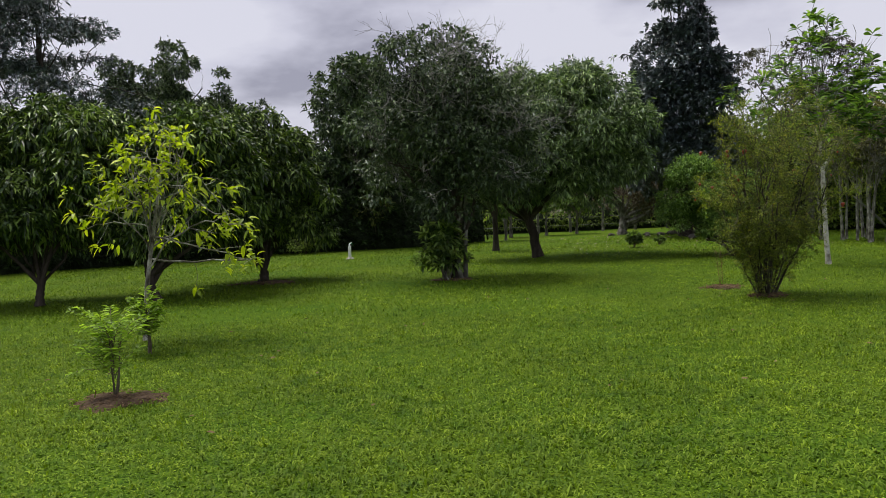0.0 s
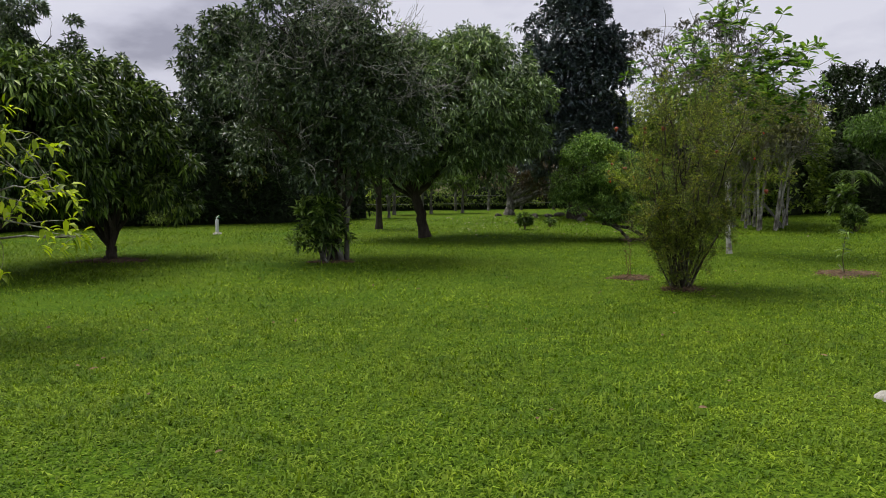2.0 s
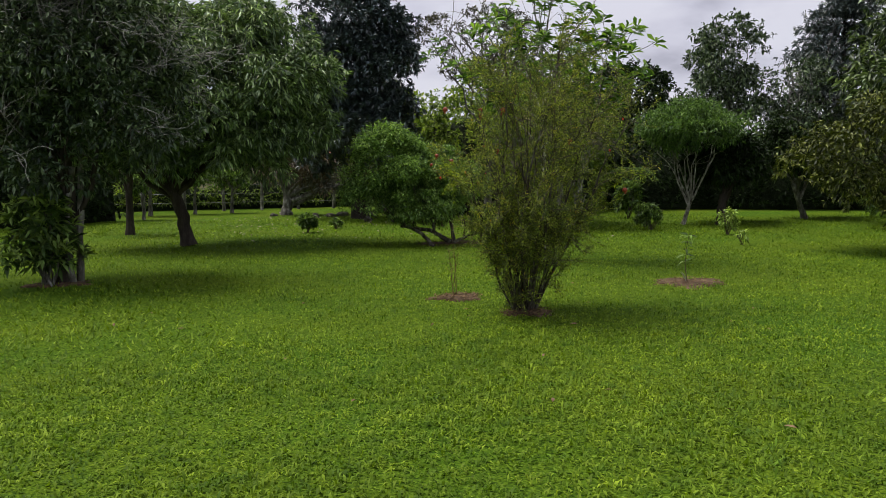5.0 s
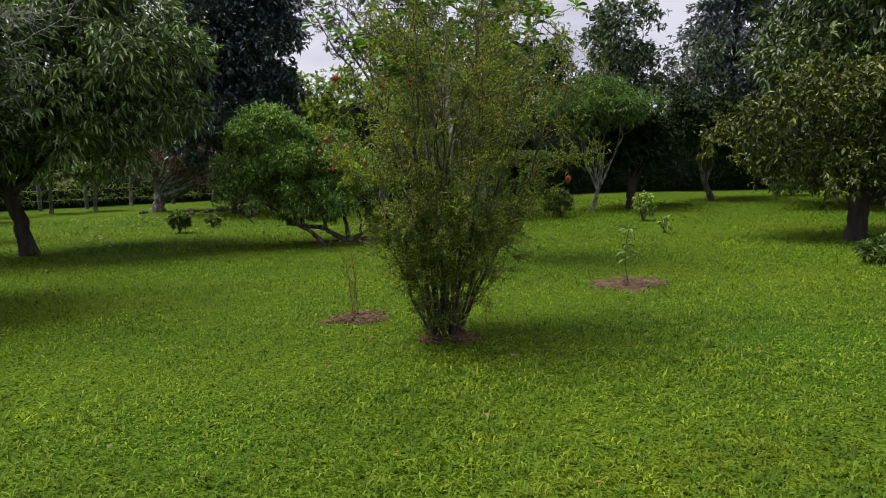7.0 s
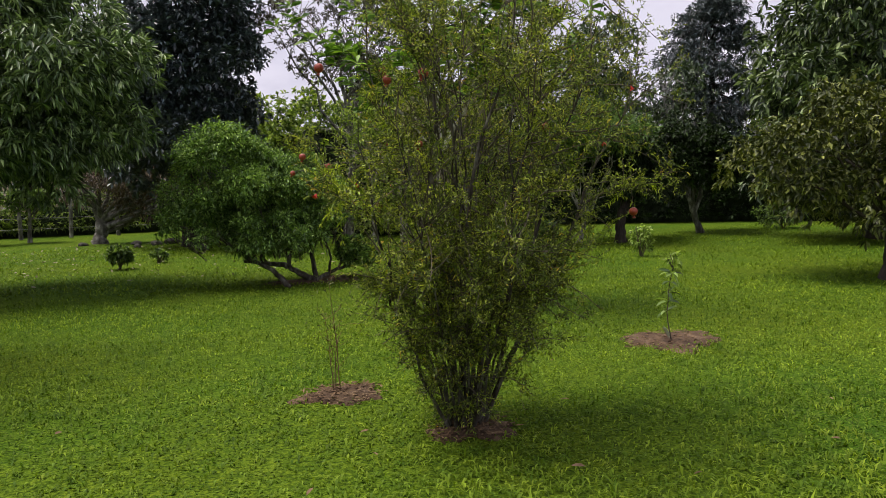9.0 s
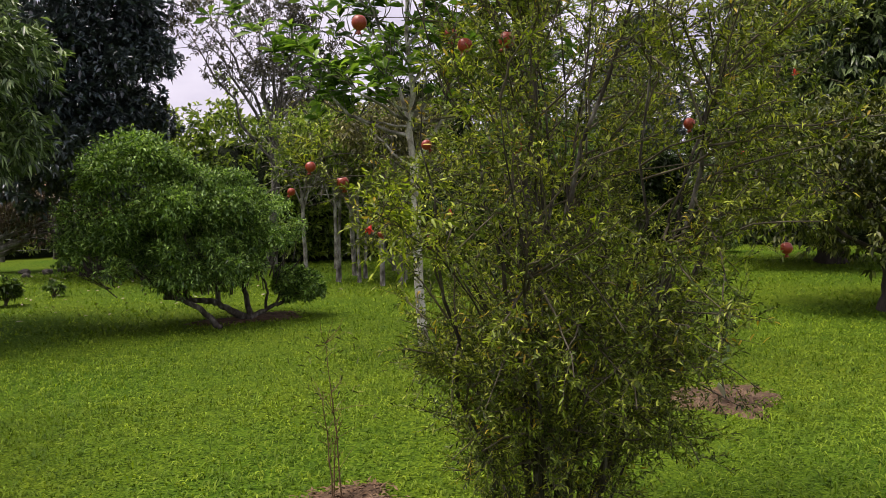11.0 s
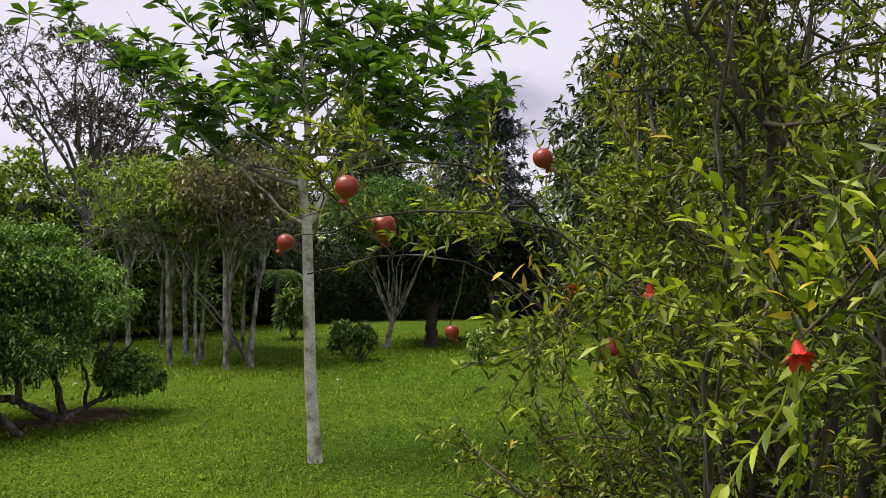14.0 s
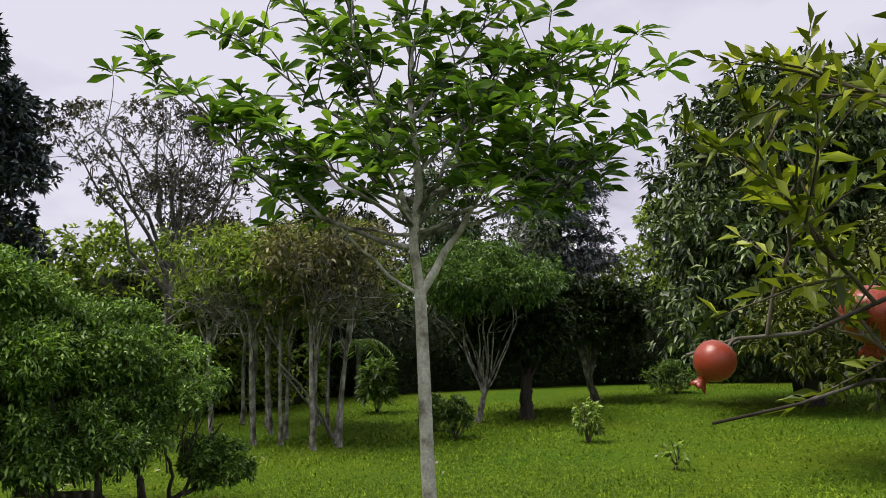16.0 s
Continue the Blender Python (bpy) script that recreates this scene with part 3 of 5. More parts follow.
crown_tree(43, "fruit_tree", -4.24, 19.05, "dark low fruit tree branching in many stems from the ground", [(0, 0, 0), (0.02, 0, 0.12), (0.03, 0, 0.28)], 0.12, 0.10,
           [(-0.3, 0.4, 2.5, 1.5, 1.4, 1.6), (0.75, 0.3, 1.75, 1.15, 1.1, 1.2), (-1.2, 0.7, 2.6, 1.1, 1.2, 1.5), (-0.2, 0.3, 1.6, 1.6, 1.4, 0.65)], 8500, 6, 0.165, 0.045, M_ORCHARD, M_BARK_DARK, 0.7, 90, 12, 0.4,
           limb_r=0.5, group="orchard trees")
crown_tree(44, "small_tree", -2.49, 31.2, "small thin tree with sparse olive leaves", [(0, 0, 0), (0, 0, 0.5), (-0.05, 0, 1.0)], 0.06, 0.045,
           [(-0.1, 0, 1.55, 0.75, 0.7, 0.75)], 260, 6, 0.17, 0.06, M_BROADYEL, M_BARK_GREY, 0.4, 24, 7, 0.3, group="orchard trees")
SPREAD = [(-0.2, 0.3, 3.2, 1.95, 1.8, 1.6), (0.6, 0.0, 2.6, 1.5, 1.5, 1.2), (-0.3, 0.4, 4.5, 1.35, 1.3, 1.15), (-1.0, 0.2, 2.5, 1.2, 1.2, 1.0), (0.1, -0.1, 1.9, 1.3, 1.2, 0.7)]
spreading = crown_tree(45, "spreading_tree", 0.3, 17.76, "large grey-green tree with several stems and many bare grey twigs", [(-0.05, 0, 0), (0.05, 0, 0.8), (0.1, 0, 1.7)], 0.10, 0.08,
                       SPREAD, 11500, 6, 0.11, 0.038, M_GREYGREEN, M_BARK_DARK, 0.25, 170, 12, 0.45, 6, 0.9, twig_r=0.008, limb_r=0.5, group="orchard trees")


def bare_twigs():
    """Dead grey twigs that stand out of the crown, forking twice."""
    rng = np.random.default_rng(345)
    pts, out = crown_points(rng, SPREAD, 260, 130, 0.6)
    pieces = []
    for p, o in zip(pts, out):
        if o[0] < -0.2 and o[2] < 0.3:
            continue
        o = unit(o * 0.9 + rng.normal(0, 0.35, 3) + np.array([0.25, -0.3, 0.1]))
        tip = p + o * (0.3 + 0.4 * rng.random())
        ln = bend(rng, p - o * 0.4, tip, 6, 0.03, 0.06)
        pieces.append(tube(ln, np.linspace(0.006, 0.003, 6), 4))
        for _ in range(9):
            q = ln[rng.integers(2, 6)]
            w = unit(o + on_sphere(rng, 1)[0] * 0.8)
            sub = bend(rng, q, q + w * (0.2 + 0.3 * rng.random()), 5, 0.02, 0.06)
            pieces.append(tube(sub, np.linspace(0.004, 0.0022, 5), 3))
    v, f = joined(pieces)
    part_np("dead_twig_growth", v, f, M_BARK_DEAD, spreading, "bare grey twigs", kind="stuff")


bare_twigs()
crown_tree(46, "mango_tree", 2.7, 23.13, "round mango tree with dark leaning trunk and long drooping leaves", [(0, 0, 0), (-0.12, 0, 0.7), (-0.3, 0, 1.35)], 0.145, 0.12,
           [(0.9, -0.1, 3.35, 2.4, 2.2, 1.85), (0.2, 0.2, 3.8, 1.9, 1.9, 1.6), (2.0, 0.0, 2.75, 1.4, 1.5, 1.2), (-1.0, 0.0, 2.6, 1.3, 1.4, 1.0), (-1.2, -0.1, 1.95, 1.4, 1.4, 0.6), (0.9, -0.2, 2.05, 1.8, 1.6, 0.6)], 11500, 8, 0.175, 0.038, M_MANGO, M_BARK_DARK,
           0.5, 170, 11, 0.6, limb_r=0.6, group="orchard trees")
crown_tree(47, "evergreen_tree", 9.1, 30.4, "tall dark evergreen tree with dense glossy leaves", [(0, 0, 0), (0, 0, 4), (0, 0, 8.6)], 0.22, 0.05,
           [(0, 0, 2.9, 2.3, 2.3, 1.7), (-0.1, 0, 4.6, 2.2, 2.2, 1.7), (-0.1, 0, 6.3, 1.85, 1.85, 1.6), (-0.1, 0, 7.9, 1.35, 1.3, 1.4), (0, 0, 9.0, 0.7, 0.7, 0.8)], 8500, 7, 0.18, 0.074, M_DARK,
           M_BARK_DARK, 0.05, 170, 16, 0.25, limb_r=0.3, group="tall trees behind the lawn")
crown_tree(48, "tall_tree", -3.4, 32.4, "tall dark tree behind the orchard", [(0, 0, 0), (0.1, 0, 2.5), (0, 0, 5.5)], 0.2, 0.08,
           [(0.2, 0, 6.0, 1.8, 1.8, 1.9), (0.5, 0, 4.0, 2.3, 1.9, 1.9), (-0.2, 0, 2.6, 2.4, 1.6, 1.5)], 4200, 7, 0.2, 0.075, M_GREYGREEN, M_BARK_DARK, 0.2, 110, 10, 0.3,
           group="tall trees behind the lawn")
crown_tree(49, "umbrella_tree", -11.6, 35.2, "tall tree with clumped dark umbrella crown", [(0, 0, 0), (0.2, 0, 3.5), (0.1, 0, 6.5)], 0.2, 0.1,
           [(-1.6, 0, 7.4, 1.3, 1.4, 1.0), (0.3, 0, 8.0, 1.5, 1.5, 1.0), (1.9, 0, 7.0, 1.2, 1.3, 0.9), (-0.6, 0, 5.9, 2.6, 1.8, 1.4), (1.6, 0, 5.4, 2.0, 1.6, 1.3), (3.9, 0, 5.6, 0.9, 0.9, 0.8)], 4600, 7, 0.22, 0.06,
           M_GREYGREEN, M_BARK_DARK, 0.2, 70, 10, 0.6, group="tall trees behind the lawn")


def layered_tree(seed, x, y, height, width, label):
    """A conifer with flat tiers of boughs."""
    rng = np.random.default_rng(seed)
    e = hold("conifer", x, y, label, "tree", "tall trees behind the lawn")
    tiers, pts, outs, tg = 13, [], [], []
    for i in range(tiers):
        z = height * (0.22 + 0.75 * i / (tiers - 1))
        reach = width * (1.0 - 0.75 * (i / (tiers - 1)) ** 1.6) * (0.8 + 0.4 * rng.random())
        for _ in range(6):
            a = rng.random() * TAU
            tip = np.array([math.cos(a) * reach, math.sin(a) * reach, z + 0.3 * rng.random()])
            tg.append(tip)
            k = 60
            q = 0.25 + 0.75 * rng.random(k)
            p = tip[None] * np.array([1, 1, 0]) * q[:, None] + UP * z + rng.normal(0, 1, (k, 3)) * np.array([0.38, 0.38, 0.12])
            pts.append(p)
            outs.append(np.tile(unit(tip * np.array([1, 1, 0.02])), (k, 1)))
    grow(rng, e, M_BARK_DARK, [(0, 0, 0), (0, 0, height * 0.5), (0, 0, height)], 0.25, 0.04, tg[::3], 0.25, 0.25, 0)
    v, f = sprays(rng, np.concatenate(pts), np.concatenate(outs), 7, 0.24, 0.05, 0.05, 0.7)
    part_np("crown", v, f, M_DARK, e)


layered_tree(51, -14.6, 30.5, 10.8, 4.6, "tall dark conifer with flat tiers of boughs")
layered_tree(52, 31.0, 30.0, 9.0, 2.6, "dark pine behind the hedge")
crown_tree(53, "dome_tree", 22.2, 18.6, "large domed dark green tree with pale young leaf tips", [(0, 0, 0), (0.1, 0, 1.0), (0, 0, 2.2)], 0.3, 0.2,
           [(0, 0, 4.6, 3.0, 3.0, 2.9), (-0.5, 0.6, 2.6, 3.0, 3.0, 2.3), (0.8, -1.6, 3.6, 2.7, 2.7, 2.7), (-0.2, 0.4, 1.5, 2.6, 2.6, 1.1)], 8000, 8, 0.235, 0.074, M_DOME, M_BARK_DARK, 0.5, 260, 10, 0.5,
           group="tall trees behind the lawn")
crown_tree(54, "open_tree", 13.0, 28.8, "open twiggy tree with small dull leaves", [(0, 0, 0), (0.2, 0, 2.2), (0.1, 0, 4.0)], 0.13, 0.08,
           [(-1.5, 0, 5.7, 1.0, 1.1, 0.9), (0.1, 0, 6.0, 1.1, 1.1, 1.0), (1.6, 0, 5.9, 0.9, 1.0, 1.1), (0.4, 0, 4.6, 2.0, 1.5, 0.8)], 2100, 6, 0.09, 0.036, M_RUSTY, M_BARK_GREY, 0.1, 60, 16, 0.55,
           10, 1.0, spread=1.0, group="tall trees behind the lawn")
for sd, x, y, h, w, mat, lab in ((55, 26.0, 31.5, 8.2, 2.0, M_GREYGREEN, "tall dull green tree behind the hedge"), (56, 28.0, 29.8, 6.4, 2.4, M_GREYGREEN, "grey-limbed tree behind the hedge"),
                                 (57, 22.0, 33.0, 6.2, 2.2, M_HEDGE_SHADED, "dark tree behind the hedge"), (58, 33.0, 26.0, 6.8, 2.6, M_THICKET, "green tree behind the hedge"),
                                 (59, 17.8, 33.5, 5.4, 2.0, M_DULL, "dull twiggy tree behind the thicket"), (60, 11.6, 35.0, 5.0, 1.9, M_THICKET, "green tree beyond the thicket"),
                                 (61, 30.5, 22.0, 6.5, 2.4, M_ORCHARD, "leafy green tree behind the hedge"), (62, -20.0, 27.0, 7.0, 2.6, M_HEDGE_SHADED, "dark tree behind the orchard hedge"),
                                 (63, 5.0, 44.0, 5.5, 2.4, M_HEDGE_SHADED, "dark tree beyond the fence"), (64, -1.0, 38.0, 5.6, 2.4, M_HEDGE_SHADED, "dark tree behind the orchard hedge")):
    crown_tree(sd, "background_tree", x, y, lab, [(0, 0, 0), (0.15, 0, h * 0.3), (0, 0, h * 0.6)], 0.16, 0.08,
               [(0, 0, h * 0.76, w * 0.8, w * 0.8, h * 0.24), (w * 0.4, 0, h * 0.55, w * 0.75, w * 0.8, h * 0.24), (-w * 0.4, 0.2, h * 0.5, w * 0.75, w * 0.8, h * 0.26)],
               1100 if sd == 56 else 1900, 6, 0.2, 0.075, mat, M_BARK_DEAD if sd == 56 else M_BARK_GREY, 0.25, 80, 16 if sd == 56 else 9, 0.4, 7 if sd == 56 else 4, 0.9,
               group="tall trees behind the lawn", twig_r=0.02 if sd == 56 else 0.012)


# ---- right-hand side of the lawn ----
crown_tree(65, "olive_tree", 14.6, 14.6, "low spreading tree with thick dark trunk and olive foliage", [(0, 0, 0), (0.05, 0, 0.5), (0.1, 0, 1.0)], 0.17, 0.15,
           [(0.2, 0.4, 2.0, 2.1, 2.1, 1.0), (1.6, -1.0, 2.0, 2.1, 2.1, 1.1), (-0.7, 0.9, 1.75, 1.3, 1.4, 0.8), (0.5, 0.1, 1.15, 1.9, 1.9, 0.5), (2.2, -2.6, 2.2, 2.4, 2.2, 1.1)], 11000, 6, 0.11, 0.045, M_BROADYEL, M_BARK_DARK, 0.35, 120, 12, 0.6,
           limb_r=0.3, group="trees along the hedge")
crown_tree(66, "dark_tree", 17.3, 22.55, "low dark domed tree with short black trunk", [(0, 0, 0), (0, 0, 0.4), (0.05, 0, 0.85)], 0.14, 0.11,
           [(0.5, 0.7, 1.85, 1.35, 1.3, 1.0), (1.2, 0.6, 1.75, 1.0, 1.0, 0.85)], 2800, 6, 0.15, 0.055, M_HEDGE_SHADED, M_BARK_DARK, 0.4, 70, 9, 0.5, group="trees along the hedge")
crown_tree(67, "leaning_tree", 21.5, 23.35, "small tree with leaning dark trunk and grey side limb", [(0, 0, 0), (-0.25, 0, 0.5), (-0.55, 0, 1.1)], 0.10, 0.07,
           [(-0.2, 0, 2.1, 1.5, 1.4, 1.0), (0.8, 0.2, 1.9, 1.1, 1.1, 0.9)], 2600, 6, 0.15, 0.055, M_HEDGE_SHADED, M_BARK_GREY, 0.3, 60, 9, 0.5, group="trees along the hedge")


def vase_tree():
    rng = np.random.default_rng(68)
    e = hold("vase_tree", 16.4, 23.1, "pale-limbed small tree spreading like a vase under flat feathery crown", "tree", "trees along the hedge")
    blobs = [(0, 0, 2.85, 1.5, 1.5, 0.62), (0.3, -0.3, 2.6, 1.5, 1.5, 0.5)]
    tg = []
    for i in range(18):
        a = i * TAU / 18 + rng.random() * 0.3
        r = 0.35 + 0.85 * rng.random()
        tg.append((0.15 + r * math.cos(a), r * math.sin(a), 2.3 + 0.4 * rng.random()))
    grow(rng, e, M_BARK_GROVE, [(0, 0, 0), (0.06, -0.06, 0.3), (0.14, -0.14, 0.7)], 0.065, 0.05, tg, 0.7, 0.42, 4, 0.5, twig_r=0.007)
    pts, out = crown_points(rng, blobs, 3600, 90)
    v, f = sprays(rng, pts, out, 6, 0.12, 0.035, 0.2)
    part_np("crown", v, f, M_FEATHER, e)


vase_tree()

GROVE = [(13.9, 27.2, 0.052, 0.02), (11.96, 24.3, 0.056, -0.03), (13.8, 26.3, 0.05, 0.04), (12.2, 23.9, 0.045, 0.0), (12.25, 23.2, 0.056, 0.07), (12.75, 23.2, 0.05, 0.16), (14.4, 25.5, 0.06, -0.1),
         (12.8, 24.5, 0.05, 0.05), (13.1, 25.3, 0.06, -0.04), (11.6, 24.9, 0.06, -0.05), (12.06, 22.95, 0.05, -0.02), (12.3, 24.75, 0.05, 0.03), (12.5, 22.85, 0.052, 0.10), (14.03, 24.8, 0.05, 0.03)]
for i, (gx, gy, gr, gl) in enumerate(GROVE):
    crown_tree(70 + i, "grove_tree", gx, gy, "slender pale-trunked tree in a close grove", [(0, 0, 0), (gl, 0.02, 0.9), (gl * 2.2, -0.02, 1.9)], gr * 0.8, gr * 0.6,
               [(gl * 3, 0, 2.9, 0.95, 0.95, 0.85), (gl * 3 + 0.3, 0.1, 2.3, 0.8, 0.8, 0.5)], 420, 6, 0.11, 0.042, M_DULL if i % 2 == 0 else M_THICKET, M_BARK_GROVE, 0.2, 40, 6, 0.75,
               16, 0.8, group="grove of pale trunks", twig_r=0.009)


def leaning_poles():
    rng = np.random.default_rng(85)
    for i, (a, b) in enumerate((((13.3, 23.9, 0.0), (11.9, 23.6, 1.35)), ((13.5, 24.1, 0.0), (12.2, 23.9, 1.2)), ((13.2, 23.6, 0.0), (13.6, 23.9, 0.9)))):
        e = hold("dead_branch", a[0], a[1], "bare grey branch leaning in the grove", "branch", "leaning branches in the grove")
        ln = bend(rng, (0, 0, 0), np.array(b) - np.array(a), 8, 0.05, 0.03)
        v, f = tube(ln, np.linspace(0.028, 0.014, 8), 6)
        part_np("limb", v, f, M_BARK_DEAD, e, smooth=True)


leaning_poles()


# ---- shrubs ----
def shrub(seed, x, y, h, w, mat, label, n=260, length=0.09, width=0.035, bark=M_BARK_TWIG, name="shrub", group="shrubs on the lawn", stems=9, lift=0.5):
    rng = np.random.default_rng(seed)
    e = hold(name, x, y, label, "shrub", group)
    tg = []
    for i in range(stems):
        a = rng.random() * TAU
        tg.append((w * 0.42 * math.cos(a) * rng.random() ** 0.5, w * 0.42 * math.sin(a) * rng.random() ** 0.5, h * (0.55 + 0.4 * rng.random())))
    for t in tg:
        ln = bend(rng, (rng.normal(0, 0.02), rng.normal(0, 0.02), 0), t, 6, 0.0, 0.06)
        v, f = tube(ln, np.linspace(0.012, 0.004, 6), 5)
        part_np("stem", v, f, bark, e, smooth=True)
    pts, out = crown_points(rng, [(0, 0, h * lift, w * 0.48, w * 0.48, h * 0.46)], n, 26, 0.35)
    pts[:, 2] = np.maximum(pts[:, 2], 0.06)
    v, f = sprays(rng, pts, out, 5, length, width, 0.15)
    v[:, 2] = np.maximum(v[:, 2], 0.01)
    part_np("leaves", v, f, mat, e)


shrub(91, 14.85, 22.9, 0.68, 0.6, M_SHRUB, "small dark shrub beside another on the lawn", 320)
shrub(92, 14.32, 21.95, 0.7, 0.7, M_SHRUB, "small dark rounded shrub on the lawn", 380)
shrub(93, 6.0, 25.45, 0.5, 0.5, M_SHRUB, "little dark green shrub on shaded lawn", 260, 0.10, 0.04)
shrub(94, 24.3, 22.5, 0.8, 1.7, M_SHRUB, "wide low green shrub before the hedge", 650)
shrub(95, -5.1, 30.2, 0.85, 1.4, M_THICKET, "low twiggy shrub before the orchard hedge", 380, 0.10, 0.035)
shrub(96, 14.9, 19.8, 0.68, 0.5, M_PALESHRUB, "pale-leaved young shrub on the lawn", 90, 0.10, 0.045)
shrub(97, 12.1, 12.75, 0.3, 0.7, M_SHRUB, "low spreading green shrub on the lawn", 240, 0.10, 0.03)
shrub(98, 7.0, 26.2, 0.3, 0.4, M_SHRUB, "tiny green shrub on shaded lawn", 60, 0.09, 0.035)
shrub(99, 13.2, 17.6, 0.34, 0.4, M_PALESHRUB, "small sparse seedling with broad leaves", 9, 0.13, 0.05, stems=4)
shrub(100, 17.0, 26.4, 1.3, 0.8, M_SHRUB, "upright young broad-leaved shrub near the hedge", 140, 0.2, 0.08)
shrub(101, 9.4, 27.5, 0.9, 0.9, M_HEDGE_SHADED, "dark shrub under the evergreen tree", 320, 0.11, 0.045)


def foot_shrub():
    rng = np.random.default_rng(105)
    e = hold("shrub", 0.05, 17.55, "leafy shrub with light green tips against the stems of a tree", "shrub", "shrubs on the lawn")
    blobs = [(-0.1, 0, 0.95, 0.42, 0.4, 0.5), (-0.25, 0, 0.5, 0.35, 0.33, 0.35), (0.15, 0, 0.45, 0.3, 0.3, 0.3)]
    for i in range(9):
        ln = bend(rng, rng.normal(0, 0.05, 3) * np.array([1, 1, 0]), inside(rng, blobs, 1, 0.7)[0], 6, 0.05, 0.06)
        v, f = tube(ln, np.linspace(0.022, 0.007, 6), 5)
        part_np("stem", v, f, M_BARK_GREY, e, smooth=True)
    pts, out = crown_points(rng, blobs, 170, 40, 0.4)
    v, f = sprays(rng, pts, out, 8, 0.17, 0.05, 0.2)
    v[:, 2] = np.maximum(v[:, 2], 0.02)
    part_np("leaves", v, f, M_SHRUB, e)
    tips = inside(rng, blobs, 75, 1.1)
    v, f = sprays(rng, tips, unit(tips), 9, 0.18, 0.045, 0.0)
    part_np("young_leaves", v, f, M_PALESHRUB, e, "fresh light green leaf rosettes")
    for dx, dy, lx, h in ((0.32, 0.12, 0.06, 1.7), (0.12, 0.2, -0.12, 1.6), (0.42, 0.28, 0.1, 1.9)):
        ln = bend(rng, (dx, dy, 0), (dx + lx, dy, h), 8, 0, 0.03)
        v, f = tube(ln, np.linspace(0.06, 0.045, 8), 8)
        part_np("stem", v, f, M_BARK_GREY, e, "lichened grey stem", smooth=True)


foot_shrub()


def round_bush():
    """A low wide bush on leaning limbs that touch the lawn, sloping down to one side."""
    rng = np.random.default_rng(106)
    ox, oy = 7.97, 20.75
    e = hold("round_bush", ox, oy, "wide flat-topped green bush on low leaning grey limbs", "bush")
    blobs = [(-1.25, 0.55, 1.62, 1.0, 1.0, 0.95), (-0.35, 0.4, 1.4, 0.95, 0.95, 0.75), (-1.65, 0.65, 0.88, 0.75, 0.8, 0.6), (0.4, 0.1, 1.35, 0.6, 0.65, 0.42),
             (-0.95, -0.05, 0.85, 0.75, 0.6, 0.45), (-0.6, 0.6, 0.8, 0.9, 0.7, 0.5), (-0.2, 0.9, 1.6, 0.9, 0.8, 0.6), (0.1, -0.05, 1.0, 0.65, 0.6, 0.42), (-0.5, -0.1, 0.85, 0.8, 0.6, 0.4)]
    limbs = [((-0.68, -0.46, 0.0), (-1.15, -0.1, 0.45), 0.045), ((-1.15, -0.1, 0.43), (-1.7, 0.4, 0.95), 0.036), ((0.0, 0.0, 0.0), (-0.5, 0.05, 0.3), 0.06), ((-0.48, 0.05, 0.28), (-1.2, 0.1, 0.42), 0.045),
             ((-1.1, 0.1, 0.40), (-1.5, 0.7, 1.3), 0.034), ((-0.45, 0.05, 0.28), (-0.7, 0.5, 1.5), 0.036), ((0.0, 0.0, 0.05), (0.05, 0.3, 0.6), 0.045), ((0.05, 0.28, 0.55), (-0.2, 0.8, 1.6), 0.034),
             ((0.02, 0.0, 0.03), (0.42, -0.05, 0.2), 0.04), ((0.40, -0.05, 0.18), (0.9, -0.2, 0.4), 0.026), ((0.25, -0.02, 0.15), (0.1, -0.1, 0.75), 0.022), ((0.4, -0.05, 0.2), (0.5, -0.1, 0.9), 0.02),
             ((0.1, -0.1, 0.7), (0.35, 0.0, 1.25), 0.018), ((0.48, -0.1, 0.6), (0.75, -0.2, 0.85), 0.014), ((-0.9, 0.1, 0.36), (-0.9, 0.3, 1.5), 0.03)]
    for a, b, r in limbs:
        ln = bend(rng, a, b, 9, 0.03, 0.06)
        v, f = tube(ln, np.linspace(r, r * 0.6, 9), 8)
        part_np("limb", v, f, M_BARK_STEM, e, smooth=True)
    tw = []
    for p in inside(rng, blobs, 150, 0.75):
        q = p * np.array([0.8, 0.8, 0.6]) + rng.normal(0, 0.08, 3)
        tw.append(tube(bend(rng, q, p, 5, 0.05, 0.06), np.linspace(0.009, 0.003, 5), 4))
    v, f = joined(tw)
    part_np("twig_growth", v, f, M_BARK_STEM, e, kind="stuff")
    pts, out = crown_points(rng, blobs, 15500, 170, 0.4)
    v, f = sprays(rng, pts, out, 6, 0.066, 0.024, 0.05, 0.8, False, 1.4, 0.25)
    part_np("crown", v, f, M_ROUND, e)
    pts, out = crown_points(rng, [(0.85, -0.15, 0.38, 0.42, 0.4, 0.26), (0.62, -0.1, 0.5, 0.3, 0.35, 0.25)], 1500, 30, 0.4)
    pts[:, 2] = np.maximum(pts[:, 2], 0.1)
    v, f = sprays(rng, pts, out, 6, 0.066, 0.028, 0.1)
    v[:, 2] = np.maximum(v[:, 2], 0.02)
    part_np("low_branch", v, f, M_ROUND, e, "low leafy side branch")


round_bush()


